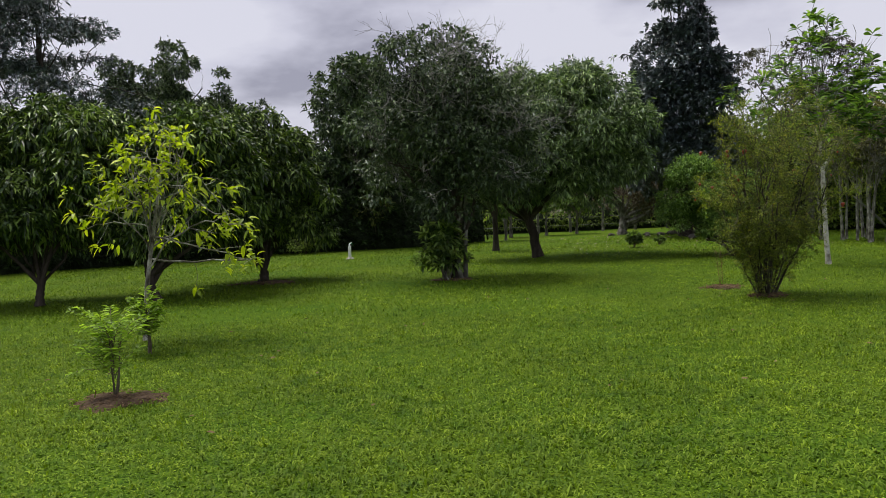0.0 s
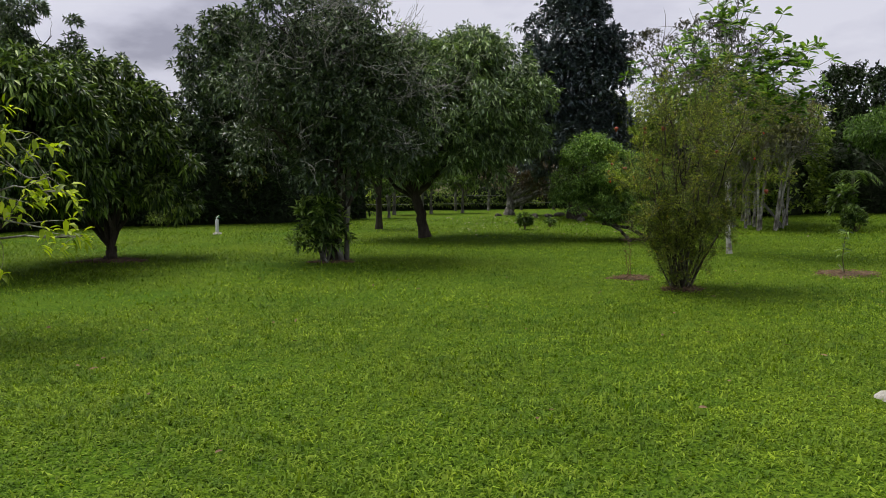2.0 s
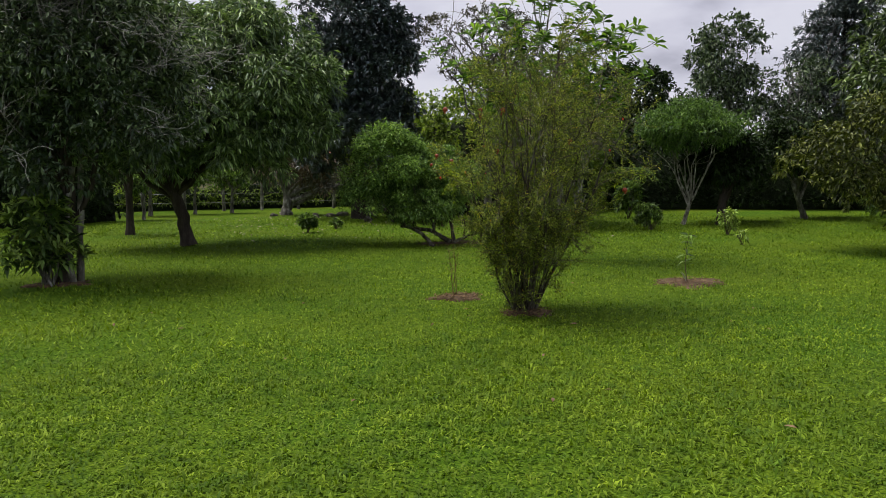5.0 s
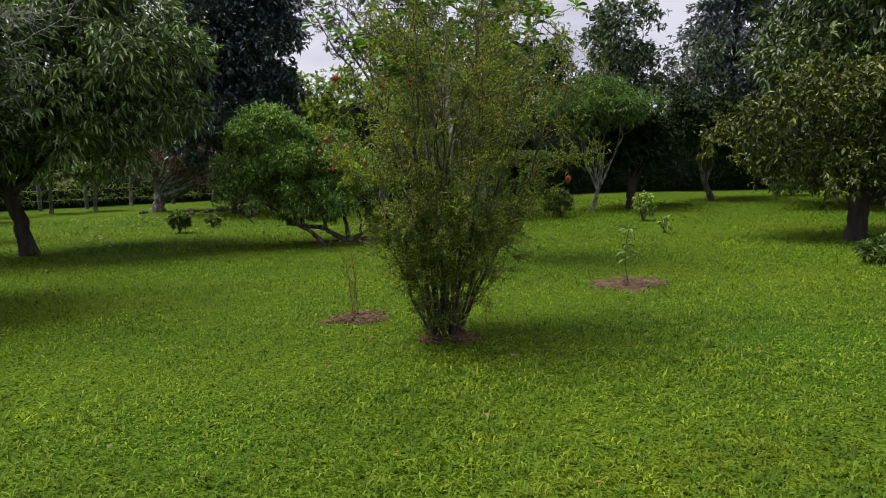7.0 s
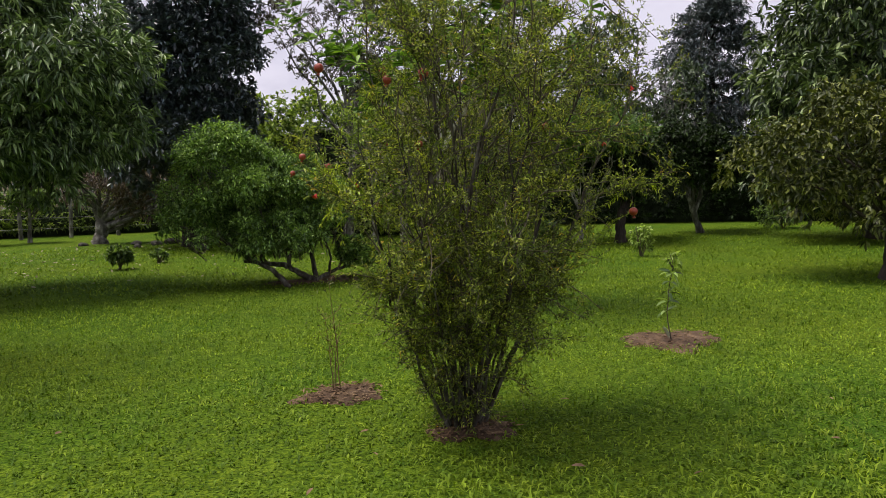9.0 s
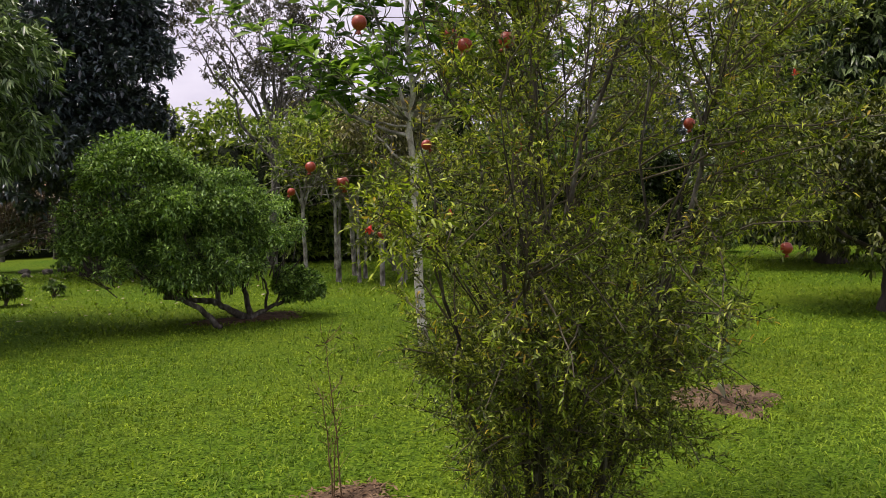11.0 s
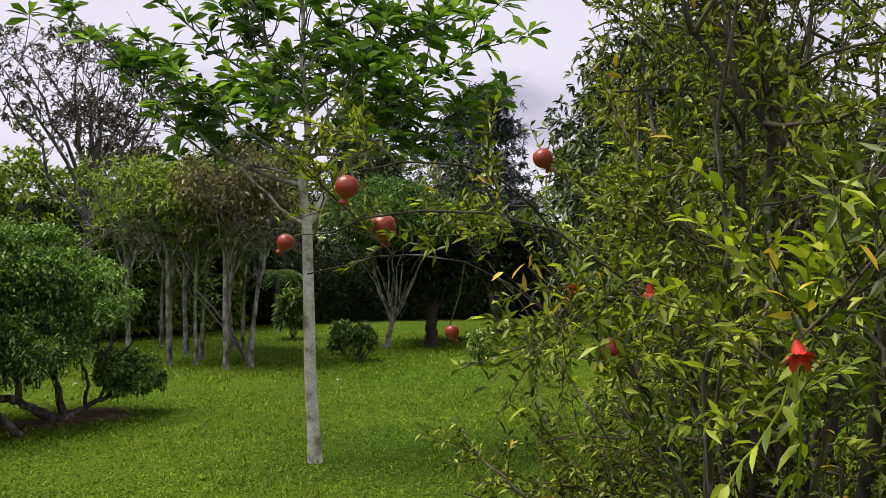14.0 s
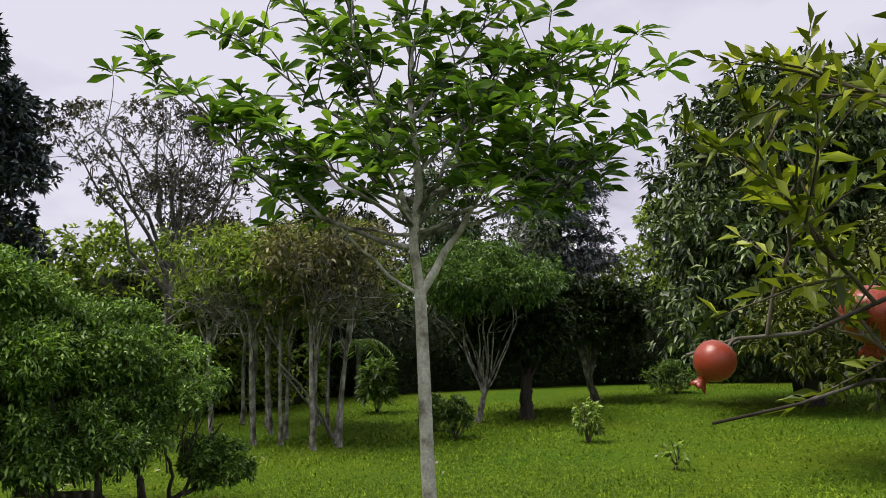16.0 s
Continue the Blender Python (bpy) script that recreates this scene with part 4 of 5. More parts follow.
# ---- the young yellow-green tree and its neighbour shrub ----
def lime_tree():
    rng = np.random.default_rng(111)
    e = hold("young_tree", -4.1, 11.04, "young slender tree with bright yellow-green drooping leaves", "tree")
    blobs = [(0.35, 0, 2.2, 1.0, 0.9, 0.65), (0.8, 0.1, 1.5, 0.75, 0.7, 0.35), (-0.2, -0.1, 1.75, 0.75, 0.7, 0.4), (0.35, 0, 2.75, 0.4, 0.4, 0.3)]
    tg = list(inside(rng, blobs, 20, 0.75)) + [np.array([1.55, 0.0, 1.05]), np.array([1.25, -0.2, 1.15]), np.array([-0.75, 0.1, 1.55])]
    ends = grow(rng, e, M_BARK_GROVE, [(0, 0, 0), (0.05, 0, 0.7), (0.18, 0, 1.45), (0.4, 0, 2.5)], 0.042, 0.014, tg, 0.42, 0.5, 5, 0.35, twig_r=0.006)
    pts = ends + rng.normal(0, 0.03, (len(ends), 3))
    out = unit((pts - np.array([0.3, 0, 1.7])) * np.array([1, 1, 0.3]))
    v, f = sprays(rng, pts, out, 7, 0.135, 0.055, 0.12, 0.85, True, 1.0, 0.3, 0.22)
    part_np("crown", v, f, M_LIME, e)


lime_tree()


def ferny_shrub(seed, x, y, h, w, mat, label, fronds=26, leaf=0.055):
    rng = np.random.default_rng(seed)
    e = hold("ferny_shrub", x, y, label, "shrub")
    rod, bases, ways = [], [], []
    for i in range(3):
        ln = bend(rng, (rng.normal(0, 0.012), rng.normal(0, 0.012), 0), (rng.normal(0, 0.05), rng.normal(0, 0.05), h * 0.62), 6, 0, 0.04)
        v, f = tube(ln, np.linspace(0.012, 0.005, 6), 5)
        part_np("stem", v, f, M_BARK_TWIG, e, smooth=True)
    for i in range(fronds):
        a = rng.random() * TAU
        z0 = h * (0.2 + 0.5 * rng.random())
        r = w * 0.5 * (0.6 + 0.5 * rng.random())
        tip = np.array([r * math.cos(a), r * math.sin(a), min(h, z0 + h * (0.05 + 0.35 * rng.random()))])
        ln = bend(rng, (0, 0, z0), tip, 12, 0.14, 0.03)
        rod.append(tube(ln, np.linspace(0.004, 0.0015, 12), 4))
        d = unit(np.gradient(ln, axis=0))
        s = unit(np.cross(d, UP))
        for sg in (-1, 1):
            bases.append(ln[2:])
            ways.append(d[2:] * 0.5 + s[2:] * sg + rng.normal(0, 0.15, (10, 3)))
    v, f = joined(rod)
    part_np("frond_stalk_growth", v, f, M_BARK_TWIG, e, kind="stuff")
    b, w_ = np.concatenate(bases), np.concatenate(ways)
    v, f = leaves(rng, b, w_, leaf * (0.7 + 0.6 * rng.random(len(b))), leaf * 0.35, 0.3, 0.1)
    part_np("leaves", v, f, mat, e)


ferny_shrub(112, -3.14, 7.58, 0.88, 0.74, M_FERN, "young feathery green shrub in bare soil", 38, 0.08)
ferny_shrub(113, -3.66, 9.9, 0.8, 0.4, M_FERN, "slim feathery green shrub before a young tree", 30, 0.09)


# ---- white-stemmed broad-leaved tree ----
def white_tree():
    rng = np.random.default_rng(121)
    e = hold("white_stemmed_tree", 8.15, 17.19, "young tree with smooth whitish trunk and rosettes of broad leaves", "tree")
    trunk = [(0.0, 0, 0), (-0.03, 0.03, 0.7), (-0.06, 0.02, 1.4), (-0.07, 0.03, 2.02)]
    p = np.array(trunk)
    s = np.linspace(0, 1, 12)
    line = np.stack([np.interp(s, np.linspace(0, 1, 4), p[:, k]) for k in range(3)], 1)
    rad = np.linspace(0.056, 0.043, 12)
    rad[0] = 0.068
    v, f = tube(line, rad, 14)
    part_np("trunk", v, f, M_BARK_PALE, e, "smooth whitish trunk", smooth=True)
    # in the plan the tree opens across the walk: u points to the right of it, w away from it
    u = np.array([0.65, -0.76, 0])
    w = np.array([0.76, 0.65, 0])
    top = line[-1]
    # tips: across, along, height, girth, and the height at which the limb leaves the leader (0: at the fork)
    spec = [(-0.12, 0.0, 4.6, 0.040, 0), (-0.55, 0.15, 3.6, 0.032, 0), (0.75, 0.05, 3.1, 0.036, 0), (-0.75, 0.3, 2.75, 0.014, 0), (-2.0, 0.1, 3.85, 0.022, 2.35), (1.55, -0.1, 3.55, 0.022, 2.5),
            (1.35, 0.2, 2.95, 0.018, 2.4), (0.5, -0.5, 3.3, 0.022, 2.6), (-0.5, 0.7, 3.3, 0.022, 2.7), (0.4, 0.9, 3.4, 0.022, 2.7), (-1.1, -0.3, 3.2, 0.018, 2.5), (1.1, 0.3, 3.9, 0.018, 3.0),
            (-0.5, -0.6, 4.2, 0.018, 3.1), (0.8, 0.3, 4.4, 0.018, 3.3), (-1.0, 0.2, 4.4, 0.018, 3.2), (0.25, -0.2, 5.1, 0.018, 3.8), (-0.35, 0.3, 5.3, 0.018, 3.8), (-1.15, 0.4, 2.85, 0.014, 2.45),
            (1.5, 0.6, 4.1, 0.016, 3.2), (-1.5, 0.4, 4.2, 0.016, 3.0), (0.85, -0.4, 2.85, 0.016, 2.45), (1.7, 0.3, 3.35, 0.014, 2.6), (-0.2, -0.5, 3.0, 0.014, 2.5), (0.15, 0.4, 3.7, 0.014, 2.9),
            (0.6, 0.1, 3.7, 0.016, 2.9), (1.0, -0.3, 3.3, 0.014, 2.7), (-1.5, 0.0, 3.5, 0.014, 2.6)]
    ends, ways, tw = [], [], []
    lead = None
    for i, (a, b, z, r, h) in enumerate(spec):
        tip = top * np.array([1, 1, 0]) + u * a + w * b + UP * z
        start = top - UP * 0.01 if h == 0 else np.array([np.interp(h, lead[:, 2], lead[:, c]) for c in range(3)])
        ln = bend(rng, start, tip, 9, 0.03 if h == 0 else -0.04, 0.04)
        if i == 0:
            lead = ln
        v, f = tube(ln, np.linspace(r, 0.007, 9), 7)
        part_np("limb", v, f, M_BARK_PALE if h == 0 else M_BARK_GROVE, e, smooth=True)
        ends.append(ln[-1])
        ways.append(unit(ln[-1] - ln[-3]))
        for _ in range(13):
            q = 0.42 + 0.58 * rng.random()
            p0 = np.array([np.interp(q, np.linspace(0, 1, 9), ln[:, c]) for c in range(3)])
            if p0[2] < 2.55:
                continue
            d = unit(unit(ln[-1] - ln[0]) * 0.6 + on_sphere(rng, 1)[0] * 0.8 + UP * 0.35)
            tl = bend(rng, p0, p0 + d * (0.15 + 0.33 * rng.random()), 5, 0.0, 0.06)
            tw.append(tube(tl, np.linspace(0.007, 0.004, 5), 5))
            ends.append(tl[-1])
            ways.append(unit(tl[-1] - tl[-2] + UP * 0.3))
    v, f = joined(tw)
    part_np("twig_growth", v, f, M_BARK_GREY, e, kind="stuff")
    ends, out = np.array(ends), np.array(ways)
    n, per = len(ends), 10
    axis = np.repeat(out, per, 0)
    ray = on_sphere(rng, n * per)
    ray = unit(ray - axis * (ray * axis).sum(1, keepdims=True))
    k = rng.random((n * per, 1))
    base = np.repeat(ends, per, 0) - axis * k * 0.06
    size = 0.205 * (0.65 + 0.5 * rng.random(n * per))
    v, f = leaves(rng, base, ray + axis * (0.75 - 0.7 * k), size, size * 0.34, 0.5, 0.12, True, (0.26, 0.48))
    part_np("crown", v, f, M_BIGLEAF, e)


white_tree()


# ---- pomegranate ----
def fruit_shape(r):
    """A round pomegranate with its crown of sepals below; hangs from the origin."""
    prof = [(0.0, 0.0), (0.3, -0.03), (0.62, -0.16), (0.88, -0.45), (1.0, -0.85), (0.95, -1.25), (0.75, -1.62), (0.45, -1.85), (0.26, -1.93), (0.22, -2.08), (0.30, -2.28), (0.36, -2.42), (0.22, -2.40), (0.1, -2.1)]
    sides = 18
    v, f = [], []
    for i, (rr, z) in enumerate(prof):
        for j in range(sides):
            a = j * TAU / sides
            k = 1 + (0.03 * math.cos(3 * a) if 2 < i < 8 else 0) + (0.28 * math.cos(6 * a) if i in (10, 11) else 0)
            v.append((r * rr * k * math.cos(a), r * rr * k * math.sin(a), r * z - (r * 0.12 * math.cos(6 * a) if i == 11 else 0)))
    for i in range(len(prof) - 1):
        for j in range(sides):
            k = (j + 1) % sides
            f.append((i * sides + j, i * sides + k, (i + 1) * sides + k, (i + 1) * sides + j))
    return np.array(v), np.array(f)


def flower_shape(rng):
    v, f = tube([(0, 0, 0), (0, 0, -0.012), (0, 0, -0.026), (0, 0, -0.034)], [0.004, 0.010, 0.012, 0.016], 10)
    n = 7
    a = np.arange(n) * TAU / n
    base = np.stack([0.010 * np.cos(a), 0.010 * np.sin(a), np.full(n, -0.03)], 1)
    way = np.stack([np.cos(a), np.sin(a), np.full(n, -0.7)], 1)
    pv, pf = leaves(rng, base, way, 0.022, 0.017, 0.3, 0.05, True)
    tri = np.concatenate([f[:, [0, 1, 2]], f[:, [0, 2, 3]]])
    return joined([(v, tri), (pv, pf)])


WALKED = np.array([(2.4, 10.6), (3.0, 12.0), (3.36, 12.62), (3.58, 13.3)])


def off_path(p):
    """How far a point lies from the trodden line, in plan."""
    a, d = WALKED[:-1], np.diff(WALKED, axis=0)
    t = np.clip(((p[:2] - a) * d).sum(1) / (d * d).sum(1), 0, 1)[:, None]
    return np.linalg.norm(a + d * t - p[:2], axis=1).min()


def pomegranate():
    rng = np.random.default_rng(131)
    ox, oy = 5.05, 12.73
    e = hold("pomegranate_tree", ox, oy, "many-stemmed pomegranate bush with small leaves, red fruits and scarlet flowers", "tree")
    at = lambda x, y, z: (x - ox, y - oy, z)
    stems, branches, twigs = [], [], []
    for i in range(24):
        a = i * 2.399 + rng.normal(0, 0.2)
        k = 0.15 + 0.85 * rng.random() ** 0.7
        foot = np.array([0.13 * k * math.cos(a), 0.10 * k * math.sin(a), 0.0])
        h = 3.3 - 1.55 * k ** 1.5 * (0.6 + 0.4 * rng.random())
        r = 0.15 + (0.86 + 0.22 * math.cos(a + 0.6)) * k
        tip = np.array([r * math.cos(a), r * math.sin(a), h])
        if tip[1] > 0.5 + 0.43 * tip[0]:
            tip[:2] = tip[:2] * 0.45 + np.array([0.1, -0.1])
        ln = bend(rng, foot, tip, 12, -0.02, 0.035)
        stems.append((ln, 0.021 if i % 5 == 0 else 0.009 + 0.006 * rng.random()))
    # a skirt of short outer stems
    for i in range(11):
        a = i * TAU / 11 + rng.normal(0, 0.15)
        r = 0.36 + 0.3 * rng.random()
        foot = np.array([0.1 * math.cos(a), 0.08 * math.sin(a), 0.0])
        ln = bend(rng, foot, (r * math.cos(a), r * math.sin(a), 0.95 + 0.4 * rng.random()), 12, -0.03, 0.04)
        stems.append((ln, 0.007 + 0.003 * rng.random()))
    n_up = len(stems)
    # long side limbs that carry the lowest fruits
    side_limbs = [[(0.0, 0.05, 0.7), (-0.2, 0.1, 1.3), (-0.42, 0.28, 1.70), at(4.46, 13.30, 1.77), at(4.34, 13.50, 1.71), at(4.28, 13.58, 1.69)],
                  [(-0.05, 0.1, 0.8), (-0.3, 0.3, 1.5), at(4.6, 13.2, 1.84), at(4.42, 13.32, 1.85), at(4.27, 13.36, 1.82)],
                  [(-0.02, 0.05, 0.6), (-0.2, 0.2, 1.2), at(4.66, 13.18, 1.6), at(4.50, 13.42, 1.68), at(4.38, 13.60, 1.62)],
                  [(0.0, 0.0, 0.6), (-0.25, 0.08, 1.1), at(4.62, 12.95, 1.42), at(4.48, 12.98, 1.52), at(4.36, 12.98, 1.58)],
                  [(-0.05, -0.02, 0.6), (-0.4, -0.05, 1.1), at(4.3, 12.6, 1.42), at(4.05, 12.52, 1.54), at(3.9, 12.46, 1.6)],
                  [(0.05, -0.03, 0.7), (0.4, -0.2, 1.2), (0.75, -0.35, 1.45), (1.0, -0.5, 1.55), (1.2, -0.62, 1.58)],
                  [(0.05, 0.0, 0.5), (0.35, -0.05, 0.8), (0.65, -0.15, 1.05), (0.95, -0.3, 1.22)],
                  [(0.0, 0.1, 0.6), (-0.1, 0.4, 1.2), (-0.1, 0.7, 1.6), (-0.12, 0.8, 1.7)]]
    for pl in side_limbs:
        p = np.array(pl)
        s = np.linspace(0, 1, 12)
        ln = np.stack([np.interp(s, np.linspace(0, 1, len(p)), p[:, c]) for c in range(3)], 1)
        ln[1:-1] = (ln[:-2] + 2 * ln[1:-1] + ln[2:]) / 4 + rng.normal(0, 0.005, (10, 3))
        stems.append((ln, 0.0042))
    for ln, r in stems:
        v, f = tube(ln, 0.0016 + (r - 0.0016) * (1 - np.linspace(0, 1, 12)) ** (0.8 if r > 0.005 else 1.1), 7)
        part_np("stem", v, f, M_BARK_STEM, e, smooth=True)
    for i, (ln, r) in enumerate(stems):
        low = i >= n_up
        for _ in range((3, 3, 2, 8, 7, 8, 8, 4)[i - n_up] if low else 26):
            q = (0.45 if low else 0.06) + (0.55 if low else 0.94) * rng.random()
            p0 = np.array([np.interp(q, np.linspace(0, 1, 12), ln[:, c]) for c in range(3)])
            if p0[2] < 0.75 and not low and rng.random() < (0.86 if p0[2] < 0.5 else 0.5):
                continue
            outw = p0 * np.array([1, 1, 0])
            way = unit(unit(outw + 1e-6) * 0.65 + on_sphere(rng, 1)[0] * 0.75 + UP * (0.4 if q > 0.5 else 0.15))
            size = (0.08 + 0.12 * rng.random()) if low else (0.27 + 0.38 * rng.random()) * min(1.15, max(0.2, 0.12 + 0.7 * p0[2])) * (1.1 - 0.3 * q)
            branches.append((bend(rng, p0, p0 + way * size, 6, 0.04, 0.06), low))

    def clear(p, low):
        if off_path(p + np.array([ox, oy, 0])) < (0.6 if low else 0.8):
            return False
        return low or p[1] < 0.5 + 0.43 * p[0] or (p[2] < 1.2 and math.hypot(p[0], p[1]) < 0.8) or rng.random() < (0.10 if p[2] > 1.4 else 0.04)

    branches = [b for b in branches if clear(b[0][-1], b[1])]
    fresh = []
    for b, low in branches:
        for _ in range(6 if low else 12):
            q = 0.1 + 0.9 * rng.random()
            p0 = np.array([np.interp(q, np.linspace(0, 1, 6), b[:, c]) for c in range(3)])
            way = unit(unit(b[-1] - b[0]) * 0.6 + on_sphere(rng, 1)[0] * 0.8 + UP * 0.3)
            twigs.append(bend(rng, p0, p0 + way * (0.07 + 0.12 * rng.random()), 5, 0.02, 0.05))
            fresh.append(0.25 if low else 0.09)
    v, f = joined([tube(b, np.linspace(0.0022, 0.0009, 6) if low else np.linspace(0.005, 0.002, 6), 5) for b, low in branches])
    branches = [b[0] for b in branches]
    part_np("fine_branching", v, f, M_BARK_TWIG, e, smooth=True, kind="stuff")
    v, f = joined([tube(t[::2], (0.0016, 0.0012, 0.0007), 3) for t in twigs])
    part_np("twig_growth", v, f, M_BARK_TWIG, e, kind="stuff")
    tw = np.array(twigs)
    young = rng.random(len(tw)) < np.array(fresh)
    old = rng.random(len(tw)) < 0.03
    for name, mat, pick, per, ln0, lab in (("crown", M_POM, ~young & ~old, 19, 0.026, ""), ("young_leaves", M_POMYOUNG, young, 15, 0.029, "fresh yellow-green leaves"),
                                           ("yellowed_leaves", M_YELLOWED, old, 5, 0.032, "a few yellowed leaves")):
        t = tw[pick]
        n = len(t)
        q = np.linspace(0.08, 1, per)[None, :] + rng.normal(0, 0.02, (n, per))
        q = np.clip(q, 0, 1) * 3.999
        i0 = q.astype(int)
        fr = (q - i0)[..., None]
        rows = np.arange(n)[:, None]
        base = (t[rows, i0] * (1 - fr) + t[rows, i0 + 1] * fr).reshape(-1, 3)
        along = np.repeat(unit(t[:, -1] - t[:, 0]), per, 0)
        way = along * 0.65 + on_sphere(rng, n * per) * 0.85 + UP * 0.05
        lv, lf = leaves(rng, base, way, ln0 * (0.6 + 0.8 * rng.random(n * per)), 0.0085, 0.6, 0.1, name == "yellowed_leaves")
        part_np(name, lv, lf, mat, e, lab)
    # strong fresh shoots on the limbs beside the trodden line
    rods, bs, ws = [], [], []
    for i, count, q0 in ((n_up + 3, 11, 0.55), (n_up + 4, 13, 0.45), (n_up + 5, 10, 0.4), (n_up + 6, 6, 0.4)):
        ln = stems[i][0]
        for _ in range(count):
            q = q0 + (1 - q0) * rng.random()
            p0 = np.array([np.interp(q, np.linspace(0, 1, 12), ln[:, c]) for c in range(3)])
            d = unit(unit(ln[-1] - ln[0]) * 0.5 + on_sphere(rng, 1)[0] * 0.9 + UP * 0.1)
            sh = bend(rng, p0, p0 + d * (0.10 + 0.14 * rng.random()), 9, 0.06, 0.04)
            if off_path(sh[-1] + np.array([ox, oy, 0])) < 0.5:
                continue
            rods.append(tube(sh, np.linspace(0.0022, 0.001, 9), 5))
            g = unit(np.gradient(sh, axis=0))
            for sg in (-1, 1):
                sd = unit(np.cross(g, UP + rng.normal(0, 0.3, 3))) * sg
                bs.append(sh[1:])
                ws.append(g[1:] * 0.8 + sd[1:] * 0.8 + rng.normal(0, 0.2, (8, 3)))
    v, f = joined(rods)
    part_np("fresh_shoot_growth", v, f, M_POMYOUNG, e, kind="stuff")
    bs, ws = np.concatenate(bs), np.concatenate(ws)
    lv, lf = leaves(rng, bs, ws, 0.038 * (0.6 + 0.55 * rng.random(len(bs))), 0.011, 0.4, 0.18, True)
    part_np("fresh_leaves", lv, lf, M_POMYOUNG, e, "lush yellow-green leaves of fresh shoots")
    fv, ff = fruit_shape(1.0)
    fme = mesh_np("fruit", fv, ff, M_FRUIT, True)
    fruits = [(4.26, 13.37, 1.81, 0.023), (4.48, 13.47, 1.75, 0.030), (4.27, 13.54, 1.70, 0.018), (4.59, 12.97, 1.49, 0.027),
              (4.45, 12.61, 2.23, 0.028), (4.75, 12.67, 2.30, 0.034), (4.10, 12.79, 2.30, 0.028), (4.50, 12.75, 2.30, 0.027),
              (4.78, 13.24, 1.91, 0.024), (4.64, 13.40, 1.50, 0.017), (5.97, 12.11, 1.42, 0.028),
              (4.55, 12.45, 1.85, 0.024), (5.3, 12.2, 1.95, 0.024)]
    for x, y, z, r in fruits:
        ob = new("fruit", fme)
        ob.parent = e
        ob.location = (x - ox, y - oy, z)
        ob.scale = (r, r, r)
        ob.rotation_euler = (rng.normal(0, 0.25), rng.normal(0, 0.25), rng.random() * TAU)
        tagged(ob, "ripening red pomegranate")
    stalks = []
    pts = np.concatenate([s[0] for s in stems] + [np.array(branches).reshape(-1, 3)])
    for x, y, z, r in fruits:
        a = np.array([x - ox, y - oy, z])
        near = pts[np.argmin(np.linalg.norm(pts - a - UP * 0.03, axis=1))]
        stalks.append(tube(bend(rng, near, a - UP * 0.004, 5, 0.03, 0.02), np.linspace(0.0016, 0.0014, 5), 5))
    flv, flf = flower_shape(rng)
    flm = mesh_np("flower", flv, flf, M_FLOWER)
    for x, y, z in ((3.91, 12.50, 1.56), (5.86, 12.03, 2.18), (4.42, 12.97, 1.61), (4.44, 12.98, 1.58), (4.64, 12.92, 1.60), (5.9, 12.3, 1.85)):
        ob = new("flower", flm)
        ob.parent = e
        ob.location = (x - ox, y - oy, z)
        ob.rotation_euler = (rng.normal(0, 0.7), rng.normal(0, 0.7), rng.random() * TAU)
        ob.scale = (0.6, 0.6, 0.6)
        tagged(ob, "scarlet pomegranate flower")
        a = np.array([x - ox, y - oy, z])
        near = pts[np.argmin(np.linalg.norm(pts - a, axis=1))]
        stalks.append(tube(bend(rng, near, a, 5, 0.03, 0.02), np.linspace(0.0016, 0.0014, 5), 5))
    v, f = joined(stalks)
    part_np("fruit_stalk_growth", v, f, M_BARK_TWIG, e, kind="stuff")


pomegranate()


